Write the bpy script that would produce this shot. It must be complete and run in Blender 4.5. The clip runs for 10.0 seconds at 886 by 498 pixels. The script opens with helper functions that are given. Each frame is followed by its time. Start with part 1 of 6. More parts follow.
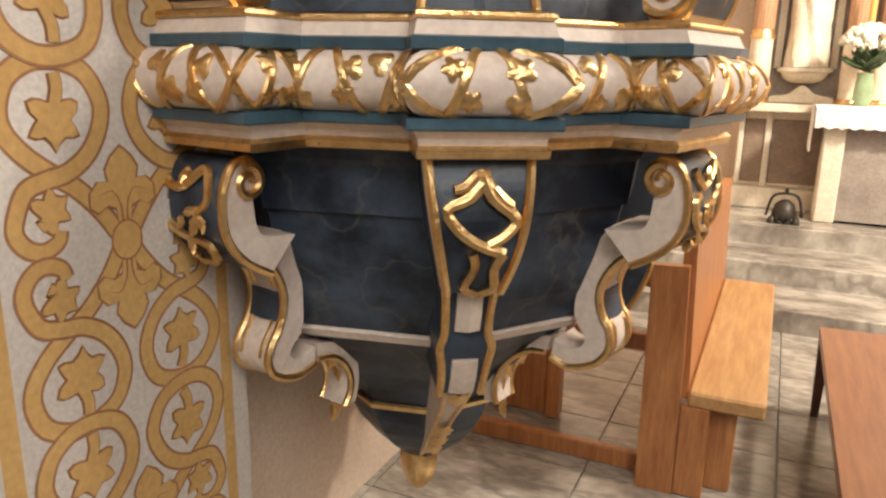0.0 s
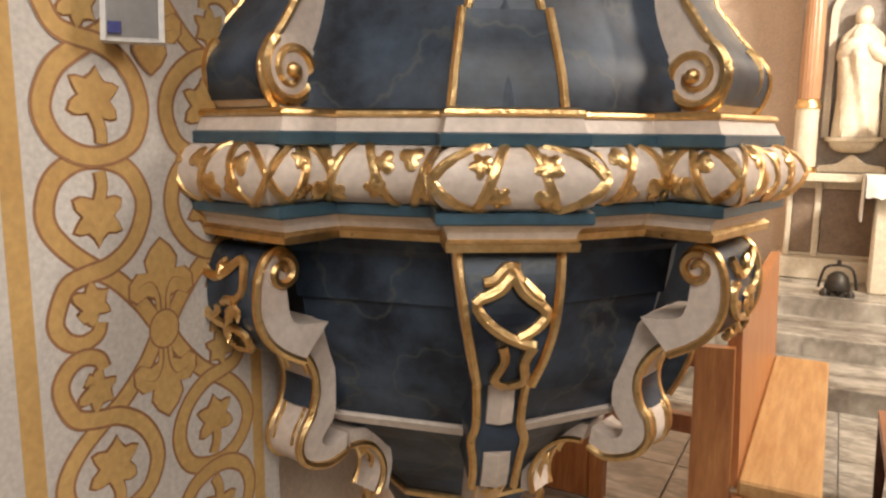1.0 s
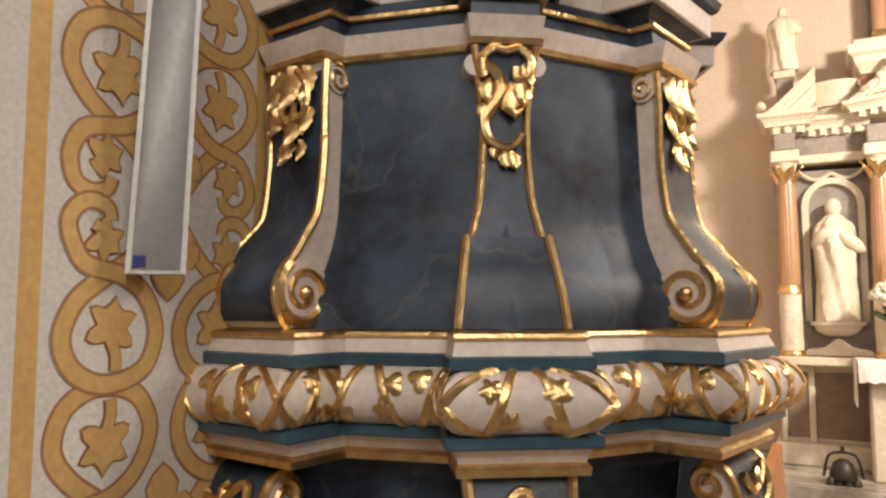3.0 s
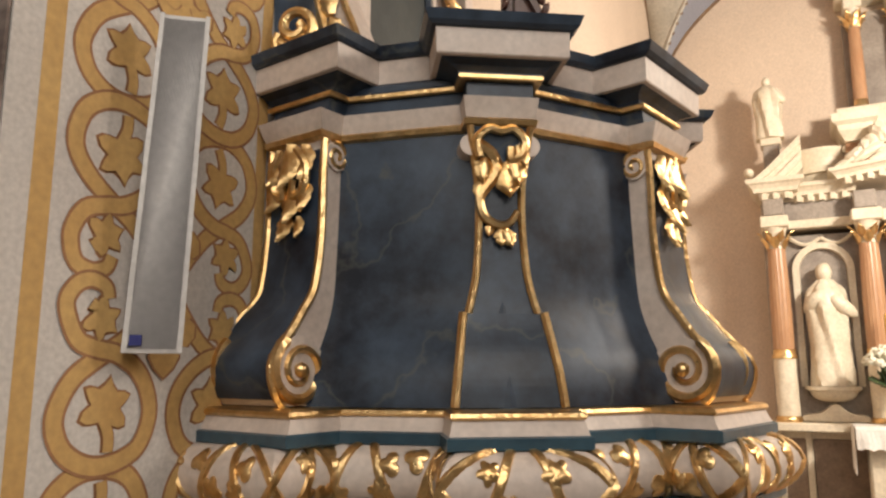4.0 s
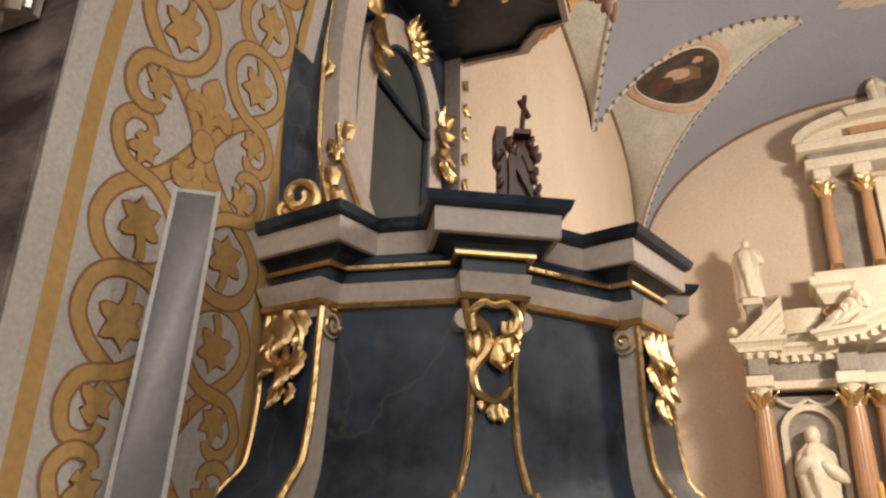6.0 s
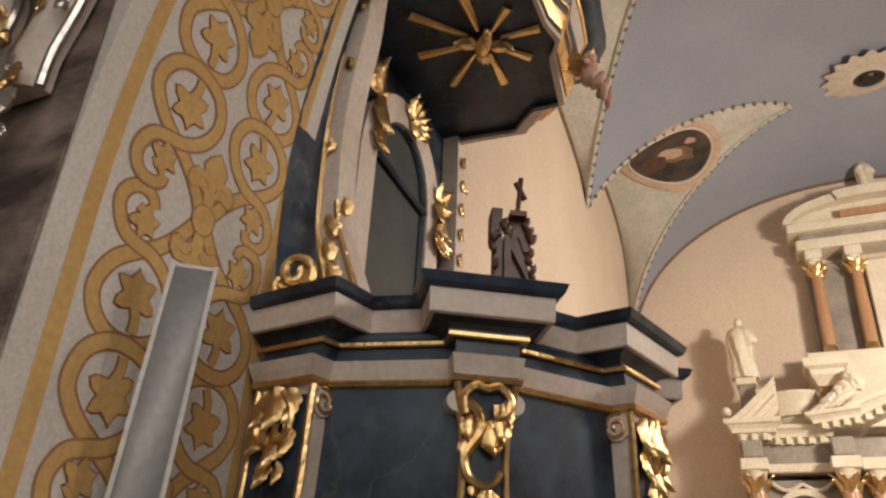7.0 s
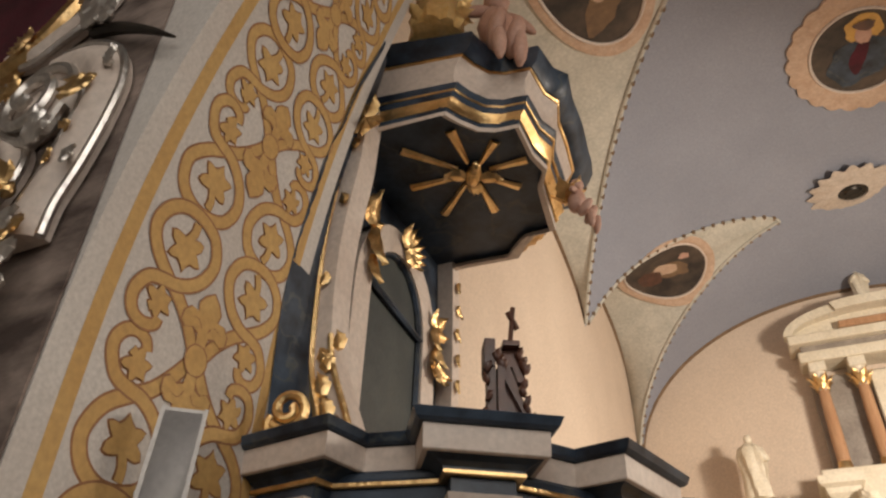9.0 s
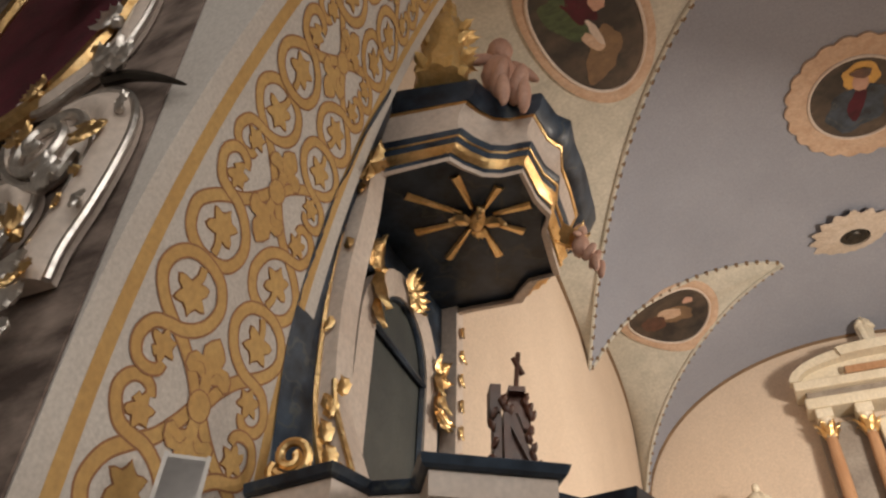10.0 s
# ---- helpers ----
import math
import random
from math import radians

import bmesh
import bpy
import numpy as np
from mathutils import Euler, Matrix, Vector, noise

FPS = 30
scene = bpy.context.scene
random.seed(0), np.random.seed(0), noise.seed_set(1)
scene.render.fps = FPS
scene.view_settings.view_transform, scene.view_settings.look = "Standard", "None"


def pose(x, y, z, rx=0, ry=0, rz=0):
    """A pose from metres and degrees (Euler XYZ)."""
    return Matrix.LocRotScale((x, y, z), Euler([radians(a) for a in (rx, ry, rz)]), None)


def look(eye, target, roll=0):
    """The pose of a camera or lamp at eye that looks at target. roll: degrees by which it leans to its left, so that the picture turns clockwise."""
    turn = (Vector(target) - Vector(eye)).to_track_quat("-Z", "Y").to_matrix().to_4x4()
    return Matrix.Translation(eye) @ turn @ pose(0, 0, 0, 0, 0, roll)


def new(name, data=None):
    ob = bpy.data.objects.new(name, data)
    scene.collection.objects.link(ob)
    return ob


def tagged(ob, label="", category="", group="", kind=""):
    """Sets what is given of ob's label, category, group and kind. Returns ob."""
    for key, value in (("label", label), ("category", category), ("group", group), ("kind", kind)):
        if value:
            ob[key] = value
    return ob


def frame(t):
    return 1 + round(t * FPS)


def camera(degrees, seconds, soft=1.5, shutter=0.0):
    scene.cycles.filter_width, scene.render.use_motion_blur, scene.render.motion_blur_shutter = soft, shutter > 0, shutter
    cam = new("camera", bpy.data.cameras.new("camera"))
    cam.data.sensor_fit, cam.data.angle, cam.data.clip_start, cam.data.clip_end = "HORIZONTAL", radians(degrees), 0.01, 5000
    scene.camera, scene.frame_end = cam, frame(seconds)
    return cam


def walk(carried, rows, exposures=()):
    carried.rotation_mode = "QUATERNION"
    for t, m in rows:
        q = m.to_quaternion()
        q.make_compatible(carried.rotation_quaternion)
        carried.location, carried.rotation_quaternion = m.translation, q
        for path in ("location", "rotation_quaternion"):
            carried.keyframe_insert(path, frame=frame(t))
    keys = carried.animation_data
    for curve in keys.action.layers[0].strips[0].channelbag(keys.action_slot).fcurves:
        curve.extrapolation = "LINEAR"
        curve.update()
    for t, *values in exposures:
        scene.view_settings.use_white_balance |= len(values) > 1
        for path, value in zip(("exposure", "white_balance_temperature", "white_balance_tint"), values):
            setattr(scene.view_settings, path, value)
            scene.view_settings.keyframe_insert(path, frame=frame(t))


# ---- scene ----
cam = camera(62.6, 10.0, soft=2.4)
PATH = [
    (0, (0.6496, 0.4928, 1.6464), (0.0048, 1.9048, 1.2592), 1.1),
    (0.5, (0.6744, 0.5136, 1.6784), (-0.0296, 1.9056, 1.3232), 0.9),
    (1, (0.6736, 0.516, 1.7024), (-0.0752, 1.9072, 1.452), 0.5),
    (1.5, (0.668, 0.5088, 1.724), (-0.1088, 1.9008, 1.5864), 0.2),
    (2, (0.6552, 0.4904, 1.7536), (-0.1096, 1.8952, 1.7152), 0.2),
    (2.5, (0.6528, 0.4784, 1.7768), (-0.0936, 1.892, 1.836), 0.1),
    (4, (0.652, 0.4528, 1.8296), (-0.0608, 1.86, 2.096), -0.1),
    (4.5, (0.652, 0.4408, 1.852), (-0.0384, 1.8408, 2.2032), 0.1),
    (5, (0.652, 0.4272, 1.868), (-0.02, 1.812, 2.3032), 0.5),
    (5.5, (0.6512, 0.4176, 1.8792), (-0.012, 1.7864, 2.3776), 0.8),
    (7, (0.6576, 0.3808, 1.9168), (0.0384, 1.6792, 2.6176), 3.0),
    (7.5, (0.6624, 0.3808, 1.9232), (0.06, 1.652, 2.6864), 2.1),
    (8, (0.676, 0.3784, 1.9304), (0.084, 1.6168, 2.752), 2.2),
    (8.5, (0.6872, 0.3704, 1.9392), (0.1016, 1.5784, 2.8088), 2.0),
    (9, (0.6952, 0.3552, 1.9448), (0.1216, 1.5312, 2.8648), 1.8),
    (9.5, (0.6944, 0.3504, 1.9448), (0.1296, 1.4984, 2.9056), 1.8),
    (10, (0.688, 0.348, 1.9456), (0.1328, 1.4696, 2.9424), 2.1),
]
walk(cam, [(t, look(eye, target, roll)) for t, eye, target, roll in PATH], exposures=((0, 0.33), (1, 0.18), (2, -0.03), (4.5, -0.42), (5.5, -0.6), (7, -0.88), (10, -0.84)))

# The plan is drawn in units of 0.8 m, with its zero 0.4 units above the nave floor.
U = 0.8


def P(x, y, z):
    return Vector((U * x, U * y, U * (z + 0.4)))


# ---- light ----
world = bpy.data.worlds.new("world")
scene.world = world
world.use_nodes = True
world.node_tree.nodes["Background"].inputs[0].default_value = (0.9, 0.85, 0.8, 1)
world.node_tree.nodes["Background"].inputs[1].default_value = 0.02
scene.view_settings.exposure = 0.0


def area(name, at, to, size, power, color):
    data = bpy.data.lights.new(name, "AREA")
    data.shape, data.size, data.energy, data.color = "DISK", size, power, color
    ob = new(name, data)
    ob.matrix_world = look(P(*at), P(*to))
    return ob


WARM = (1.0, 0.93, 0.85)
# Two broad unseen discs added behind the camera to light pulpit and jamb.
area("unseen_nave_light", (3.2, -1.2, 4.35), (0.0, 2.5, 1.2), 2.2, 80, WARM)
area("unseen_nave_light", (0.2, -2.6, 4.4), (-0.5, 2.0, 2.2), 1.6, 30, WARM)
# Unseen fill: brightens the nave so that the gilding has something to reflect.
area("nave_reflection_fill", (3.0, -4.0, 8.8), (2.6, -4.2, 0.0), 2.4, 170, WARM)
# Unseen discs added out of view to brighten the altar and west wall.
area("unseen_chancel_light", (4.2, 5.8, 4.8), (1.0, 9.6, 2.6), 0.5, 340, (1.0, 0.89, 0.75))
area("unseen_chancel_light", (4.4, 4.4, 4.4), (-0.8, 6.6, 2.6), 0.7, 95, (1.0, 0.88, 0.76))


# ---- materials ----
def mat(name, base, second=None, rough=0.6, metal=0.0, scale=8.0, fine=60.0, bump=0.15, spec=0.5, contrast=(0.35, 0.7), veins=None, coat=0.0, stretch=None):
    m = bpy.data.materials.new(name)
    m.use_nodes = True
    nt = m.node_tree
    b = nt.nodes["Principled BSDF"]
    co = nt.nodes.new("ShaderNodeTexCoord")
    vec = co.outputs["Object"]
    if stretch:
        mp = nt.nodes.new("ShaderNodeMapping")
        mp.inputs["Scale"].default_value = stretch
        nt.links.new(vec, mp.inputs["Vector"])
        vec = mp.outputs["Vector"]
    big = nt.nodes.new("ShaderNodeTexNoise")
    big.inputs["Scale"].default_value, big.inputs["Detail"].default_value, big.inputs["Roughness"].default_value = scale, 6, 0.62
    nt.links.new(vec, big.inputs["Vector"])
    ramp = nt.nodes.new("ShaderNodeValToRGB")
    ramp.color_ramp.elements[0].position, ramp.color_ramp.elements[1].position = contrast
    second = second or tuple(c * 0.8 for c in base)
    ramp.color_ramp.elements[0].color, ramp.color_ramp.elements[1].color = (*second, 1), (*base, 1)
    nt.links.new(big.outputs["Fac"], ramp.inputs["Fac"])
    color = ramp.outputs["Color"]
    small = nt.nodes.new("ShaderNodeTexNoise")
    small.inputs["Scale"].default_value, small.inputs["Detail"].default_value = fine, 4
    nt.links.new(vec, small.inputs["Vector"])
    if veins:
        vcolor, vscale, width = veins
        warp = nt.nodes.new("ShaderNodeTexNoise")
        warp.inputs["Scale"].default_value, warp.inputs["Detail"].default_value = vscale, 5
        nt.links.new(vec, warp.inputs["Vector"])
        dist = nt.nodes.new("ShaderNodeMath")
        dist.operation = "SUBTRACT"
        dist.inputs[1].default_value = 0.5
        nt.links.new(warp.outputs["Fac"], dist.inputs[0])
        ab = nt.nodes.new("ShaderNodeMath")
        ab.operation = "ABSOLUTE"
        nt.links.new(dist.outputs[0], ab.inputs[0])
        mr = nt.nodes.new("ShaderNodeMapRange")
        mr.inputs["From Min"].default_value, mr.inputs["From Max"].default_value = 0.0, width
        mr.inputs["To Min"].default_value, mr.inputs["To Max"].default_value = 1.0, 0.0
        nt.links.new(ab.outputs[0], mr.inputs["Value"])
        gate = nt.nodes.new("ShaderNodeMath")
        gate.operation = "MULTIPLY"
        nt.links.new(mr.outputs["Result"], gate.inputs[0])
        nt.links.new(big.outputs["Fac"], gate.inputs[1])
        mx = nt.nodes.new("ShaderNodeMixRGB")
        nt.links.new(gate.outputs[0], mx.inputs["Fac"])
        nt.links.new(color, mx.inputs["Color1"])
        mx.inputs["Color2"].default_value = (*vcolor, 1)
        color = mx.outputs["Color"]
    over = nt.nodes.new("ShaderNodeMixRGB")
    over.blend_type = "MULTIPLY"
    over.inputs["Fac"].default_value = 0.42
    nt.links.new(color, over.inputs["Color1"])
    nt.links.new(small.outputs["Fac"], over.inputs["Color2"])
    gain = nt.nodes.new("ShaderNodeMixRGB")
    gain.blend_type = "MULTIPLY"
    gain.inputs["Fac"].default_value = 1.0
    gain.inputs["Color2"].default_value = (1.2, 1.2, 1.2, 1)
    nt.links.new(over.outputs["Color"], gain.inputs["Color1"])
    nt.links.new(gain.outputs["Color"], b.inputs["Base Color"])
    rr = nt.nodes.new("ShaderNodeMapRange")
    rr.inputs["To Min"].default_value, rr.inputs["To Max"].default_value = max(0.02, rough - 0.1), min(1, rough + 0.12)
    nt.links.new(small.outputs["Fac"], rr.inputs["Value"])
    nt.links.new(rr.outputs["Result"], b.inputs["Roughness"])
    b.inputs["Metallic"].default_value = metal
    b.inputs["Specular IOR Level"].default_value = spec
    b.inputs["Coat Weight"].default_value = coat
    b.inputs["Coat Roughness"].default_value = 0.12
    if bump:
        bp = nt.nodes.new("ShaderNodeBump")
        bp.inputs["Strength"].default_value, bp.inputs["Distance"].default_value = bump, 0.01
        nt.links.new(small.outputs["Fac"], bp.inputs["Height"])
        nt.links.new(bp.outputs["Normal"], b.inputs["Normal"])
    return m


DARK = mat("blue_marbling", (0.056, 0.082, 0.122), (0.008, 0.012, 0.021), 0.4, scale=5.5, fine=17, bump=0.03, veins=((0.10, 0.105, 0.09), 2.6, 0.012), coat=0.05, spec=0.34, contrast=(0.36, 0.68))
TEAL = mat("teal_marbling", (0.05, 0.11, 0.15), (0.025, 0.055, 0.08), 0.35, scale=7, fine=40, bump=0.05, coat=0.2)
CREAM = mat("cream_paint", (0.69, 0.6, 0.53), (0.58, 0.48, 0.41), 0.45, scale=5, fine=50, bump=0.08)
GOLD = mat("gold_leaf", (0.92, 0.67, 0.34), (0.68, 0.43, 0.18), 0.31, metal=1.0, scale=14, fine=70, bump=0.3)
SILVER = mat("silver_leaf", (0.9, 0.87, 0.83), (0.7, 0.65, 0.6), 0.36, metal=1.0, scale=14, fine=60, bump=0.3)
PLASTER = mat("white_plaster", (0.63, 0.595, 0.555), (0.54, 0.495, 0.455), 0.8, scale=1.6, fine=90, bump=0.12)
OCHRE = mat("ochre_paint", (0.585, 0.38, 0.145), (0.50, 0.30, 0.105), 0.8, scale=4, fine=60, bump=0.08)
RUST = mat("rust_outline", (0.36, 0.18, 0.085), (0.29, 0.14, 0.065), 0.8, scale=6, fine=60, bump=0.08)
FRESCO = mat("brown_fresco", (0.30, 0.235, 0.2), (0.06, 0.04, 0.033), 0.8, scale=2.6, fine=25, bump=0.2, contrast=(0.38, 0.62), stretch=(1, 1, 2.4))
WALL = mat("cream_wall", (0.68, 0.55, 0.435), (0.6, 0.475, 0.37), 0.85, scale=0.8, fine=70, bump=0.12)
VAULT = mat("grey_vault", (0.31, 0.32, 0.375), (0.265, 0.275, 0.325), 0.85, scale=0.9, fine=60, bump=0.1)
LUNETTE = mat("green_stencil", (0.6, 0.565, 0.49), (0.47, 0.45, 0.39), 0.85, scale=5, fine=40, bump=0.1)
PEACH = mat("peach_border", (0.6, 0.44, 0.33), (0.5, 0.34, 0.235), 0.85, scale=14, fine=40, bump=0.1)
PAINTING = mat("dark_painting", (0.12, 0.085, 0.06), (0.025, 0.02, 0.018), 0.6, scale=2.2, fine=30, bump=0.05, contrast=(0.4, 0.66))
TRIM = mat("brown_line", (0.24, 0.15, 0.08), (0.16, 0.1, 0.06), 0.8)
MARBLE = mat("cream_marble", (0.76, 0.68, 0.54), (0.66, 0.57, 0.43), 0.45, scale=4, fine=40, bump=0.1)
GREYM = mat("grey_marble", (0.36, 0.31, 0.26), (0.24, 0.2, 0.17), 0.4, scale=5, fine=40, bump=0.06)
BROWNM = mat("brown_marble", (0.30, 0.22, 0.155), (0.2, 0.14, 0.1), 0.4, scale=5, fine=40, bump=0.05)
REDWOOD = mat("redwood", (0.30, 0.125, 0.05), (0.2, 0.075, 0.03), 0.35, scale=4, fine=30, bump=0.05, stretch=(9, 0.8, 9), coat=0.15)
ORANGE = mat("orange_marble", (0.50, 0.29, 0.16), (0.40, 0.21, 0.11), 0.3, scale=6, fine=30, bump=0.08, stretch=(6, 6, 0.6))
FLOOR = mat("veined_floor", (0.5, 0.46, 0.395), (0.18, 0.15, 0.12), 0.12, scale=1.7, fine=14, bump=0.02, contrast=(0.34, 0.6), veins=((0.1, 0.085, 0.07), 1.3, 0.045), stretch=(1.3, 2.6, 1))
GROUT = mat("grout", (0.3, 0.27, 0.24), None, 0.8)
PINE = mat("pine", (0.50, 0.22, 0.075), (0.32, 0.11, 0.035), 0.38, scale=5, fine=30, bump=0.05, stretch=(7, 7, 0.7), coat=0.15)
PINE_FLAT = mat("pine_seat", (0.54, 0.32, 0.13), (0.38, 0.19, 0.07), 0.38, scale=4, fine=30, bump=0.05, stretch=(9, 0.8, 9), coat=0.15)
WALNUT = mat("dark_carved_wood", (0.15, 0.055, 0.03), (0.06, 0.022, 0.013), 0.45, scale=8, fine=40, bump=0.15, coat=0.2)
GRILLE = mat("grey_grille", (0.42, 0.40, 0.40), (0.36, 0.34, 0.34), 0.5, scale=5, bump=0.05)
CASE = mat("white_case", (0.72, 0.69, 0.66), None, 0.4, scale=5, bump=0.03)
BADGE = mat("blue_badge", (0.03, 0.035, 0.18), None, 0.4)
BLACK = mat("black_cable", (0.02, 0.02, 0.02), None, 0.5)
SKIN = mat("flesh_plaster", (0.58, 0.36, 0.28), (0.46, 0.26, 0.19), 0.5, scale=9, bump=0.08)
LINEN = mat("white_linen", (0.8, 0.78, 0.74), (0.7, 0.67, 0.63), 0.85, scale=10, fine=120, bump=0.15)
PETAL = mat("white_petals", (0.82, 0.8, 0.72), (0.7, 0.68, 0.5), 0.7, scale=30, bump=0.2)
LEAF = mat("green_leaf", (0.07, 0.11, 0.04), (0.03, 0.05, 0.02), 0.55, scale=20, bump=0.2)
IRON = mat("dark_bronze", (0.06, 0.05, 0.04), (0.03, 0.025, 0.02), 0.45, metal=0.6, scale=20, bump=0.1)
WAX = mat("amber_wax", (0.7, 0.4, 0.1), None, 0.5, scale=8, bump=0.03)
GLASS = mat("green_glass", (0.32, 0.42, 0.24), None, 0.08, scale=8, bump=0.0)
CRIMSON = mat("crimson_cloth", (0.10, 0.008, 0.02), (0.05, 0.004, 0.01), 0.8, scale=6, fine=90, bump=0.2)


# ---- building blocks ----
def part(name, bm, material, parent=None, label="", smooth=False):
    """Links a bmesh drawn in plan units as one mesh object in metres."""
    bmesh.ops.recalc_face_normals(bm, faces=bm.faces)
    bm.transform(Matrix.Scale(U, 4) @ Matrix.Translation((0, 0, 0.4)))
    me = bpy.data.meshes.new(name)
    bm.to_mesh(me)
    bm.free()
    me.materials.append(material)
    if smooth:
        me.polygons.foreach_set("use_smooth", [True] * len(me.polygons))
        me.set_sharp_from_angle(angle=radians(38))
    ob = new(name, me)
    if parent:
        ob.parent = parent
        base = parent
        while base.parent:
            base = base.parent
        ob.matrix_parent_inverse = Matrix.Translation(base.location).inverted() if parent is base else Matrix()
        if parent is not base:
            ob.matrix_parent_inverse = Matrix()
    if label:
        ob["label"] = label
    return ob


def thing(name, at, label, category, group="", kind=""):
    ob = new(name)
    ob.location = P(*at)
    ob.empty_display_size = 0.1
    return tagged(ob, label, category, group, kind)


def loft(bm, rings, closed=True, caps=True):
    vs = [[bm.verts.new(p) for p in ring] for ring in rings]
    m = len(rings[0])
    for a, b in zip(vs, vs[1:]):
        for i in range(m if closed else m - 1):
            j = (i + 1) % m
            bm.faces.new((a[i], a[j], b[j], b[i]))
    if caps:
        for ring in (vs[0], vs[-1]):
            try:
                bm.faces.new(ring)
            except ValueError:
                pass
    return bm


def tube(bm, pts, r, n=6, taper=None):
    pts = [Vector(p) for p in pts]
    rings = []
    side = None
    for i, p in enumerate(pts):
        d = (pts[min(i + 1, len(pts) - 1)] - pts[max(i - 1, 0)]).normalized()
        if side is None:
            side = d.orthogonal().normalized()
        side = (side - d * side.dot(d)).normalized()
        up = d.cross(side)
        rad = r * (taper(i / max(1, len(pts) - 1)) if taper else 1)
        rings.append([p + (side * math.cos(2 * math.pi * k / n) + up * math.sin(2 * math.pi * k / n)) * rad for k in range(n)])
    return loft(bm, rings)


def box(bm, x0, x1, y0, y1, z0, z1, bevel=0.0):
    part_bm = bmesh.new()
    vs = [part_bm.verts.new((x, y, z)) for x in (x0, x1) for y in (y0, y1) for z in (z0, z1)]
    for f in ((0, 1, 3, 2), (4, 6, 7, 5), (0, 4, 5, 1), (2, 3, 7, 6), (0, 2, 6, 4), (1, 5, 7, 3)):
        part_bm.faces.new([vs[i] for i in f])
    if bevel:
        bmesh.ops.recalc_face_normals(part_bm, faces=part_bm.faces)
        bmesh.ops.bevel(part_bm, geom=list(part_bm.edges), offset=bevel, segments=1, affect="EDGES")
    tmp = bpy.data.meshes.new("tmp")
    part_bm.to_mesh(tmp)
    part_bm.free()
    bm.from_mesh(tmp)
    bpy.data.meshes.remove(tmp)
    return bm


def lathe(bm, profile, at=(0, 0, 0), n=20, wobble=None):
    cx, cy, cz = at
    rings = []
    for r, z in profile:
        rings.append([(cx + r * (1 + (wobble(k / n, z) if wobble else 0)) * math.cos(2 * math.pi * k / n), cy + r * (1 + (wobble(k / n, z) if wobble else 0)) * math.sin(2 * math.pi * k / n), cz + z) for k in range(n)])
    return loft(bm, rings)


def lump(bm, at, size, turn=(0, 0, 0), rough=0.15, seed=0, sub=2):
    """A rounded, uneven carved lump."""
    made = bmesh.ops.create_icosphere(bm, subdivisions=sub, radius=1.0)["verts"]
    m = Matrix.LocRotScale(Vector(at), Euler([radians(a) for a in turn]), Vector(size))
    for v in made:
        k = 1 + rough * noise.noise(v.co * 2.3 + Vector((seed * 3.7, seed, 1.3)))
        v.co = m @ (v.co * k)
    return bm


def prism(bm, poly, place, w0, w1):
    """A polygon (u, v) given depth w0..w1, with place(u, v, w) as its point in the plan."""
    return loft(bm, [[place(u, v, w) for u, v in poly] for w in (w0, w1)])


def stroke(path):
    """The outline of a band round a centre line of (u, v, half width)."""
    left, right = [], []
    for i, (u, v, h) in enumerate(path):
        a, b = path[max(i - 1, 0)], path[min(i + 1, len(path) - 1)]
        d = Vector((b[0] - a[0], b[1] - a[1])).normalized()
        left.append((u - d.y * h, v + d.x * h))
        right.append((u + d.y * h, v - d.x * h))
    return left, right


def smooth_line(pts, n=5):
    """A Catmull-Rom line through points of any length."""
    out = []
    for i in range(len(pts) - 1):
        p0, p1, p2, p3 = pts[max(i - 1, 0)], pts[i], pts[i + 1], pts[min(i + 2, len(pts) - 1)]
        for k in range(n):
            t = k / n
            out.append(tuple(0.5 * (2 * b + (c - a) * t + (2 * a - 5 * b + 4 * c - d) * t * t + (3 * b - a - 3 * c + d) * t ** 3) for a, b, c, d in zip(p0, p1, p2, p3)))
    out.append(tuple(pts[-1]))
    return out


def band_mesh(bm, path, place, w0, w1):
    """A band round a centre line, given depth, as a strip of quads (safe for curls)."""
    left, right = stroke(path)
    rings = [[place(*l, w0), place(*r, w0), place(*r, w1), place(*l, w1)] for l, r in zip(left, right)]
    return loft(bm, rings)


def acanthus(bm, root, along, out, size, curl=0.35, lobes=3):
    """A carved leaf: a ridged, lobed blade that curls forward at its tip."""
    root, along, out = Vector(root), Vector(along).normalized(), Vector(out).normalized()
    side = along.cross(out).normalized()
    rows = []
    for i in range(9):
        t = i / 8
        w = size * 0.36 * math.sin(math.pi * min(1, 0.12 + t * 0.92)) * (0.72 + 0.28 * abs(math.cos(lobes * math.pi * t)))
        c = root + along * size * (t - 0.12 * t * t) + out * size * (0.1 + curl * t * t)
        rows.append([c - side * w - out * size * 0.04, c - side * w * 0.45 + out * size * 0.05, c + out * size * 0.09, c + side * w * 0.45 + out * size * 0.05, c + side * w - out * size * 0.04, c - out * size * 0.06])
    return loft(bm, rows)


def spiral(cx, cy, r0, r1, a0, turns, n=28):
    return [(cx + (r0 + (r1 - r0) * k / n) * math.cos(a0 + turns * 2 * math.pi * k / n), cy + (r0 + (r1 - r0) * k / n) * math.sin(a0 + turns * 2 * math.pi * k / n)) for k in range(n + 1)]


# ---- the pulpit ----
OX, OY = -0.425, 3.238
N2, T2 = Vector((0.5, -0.866)), Vector((0.866, 0.5))


def at_face(phi):
    """place(lateral, z, radial) for the side of the pulpit that looks along phi degrees from its front."""
    a = radians(phi)
    d = N2 * math.cos(a) + T2 * math.sin(a)
    s = T2 * math.cos(a) - N2 * math.sin(a)

    def place(l, z, r):
        return (OX + d.x * r + s.x * l, OY + d.y * r + s.y * l, z)
    return place


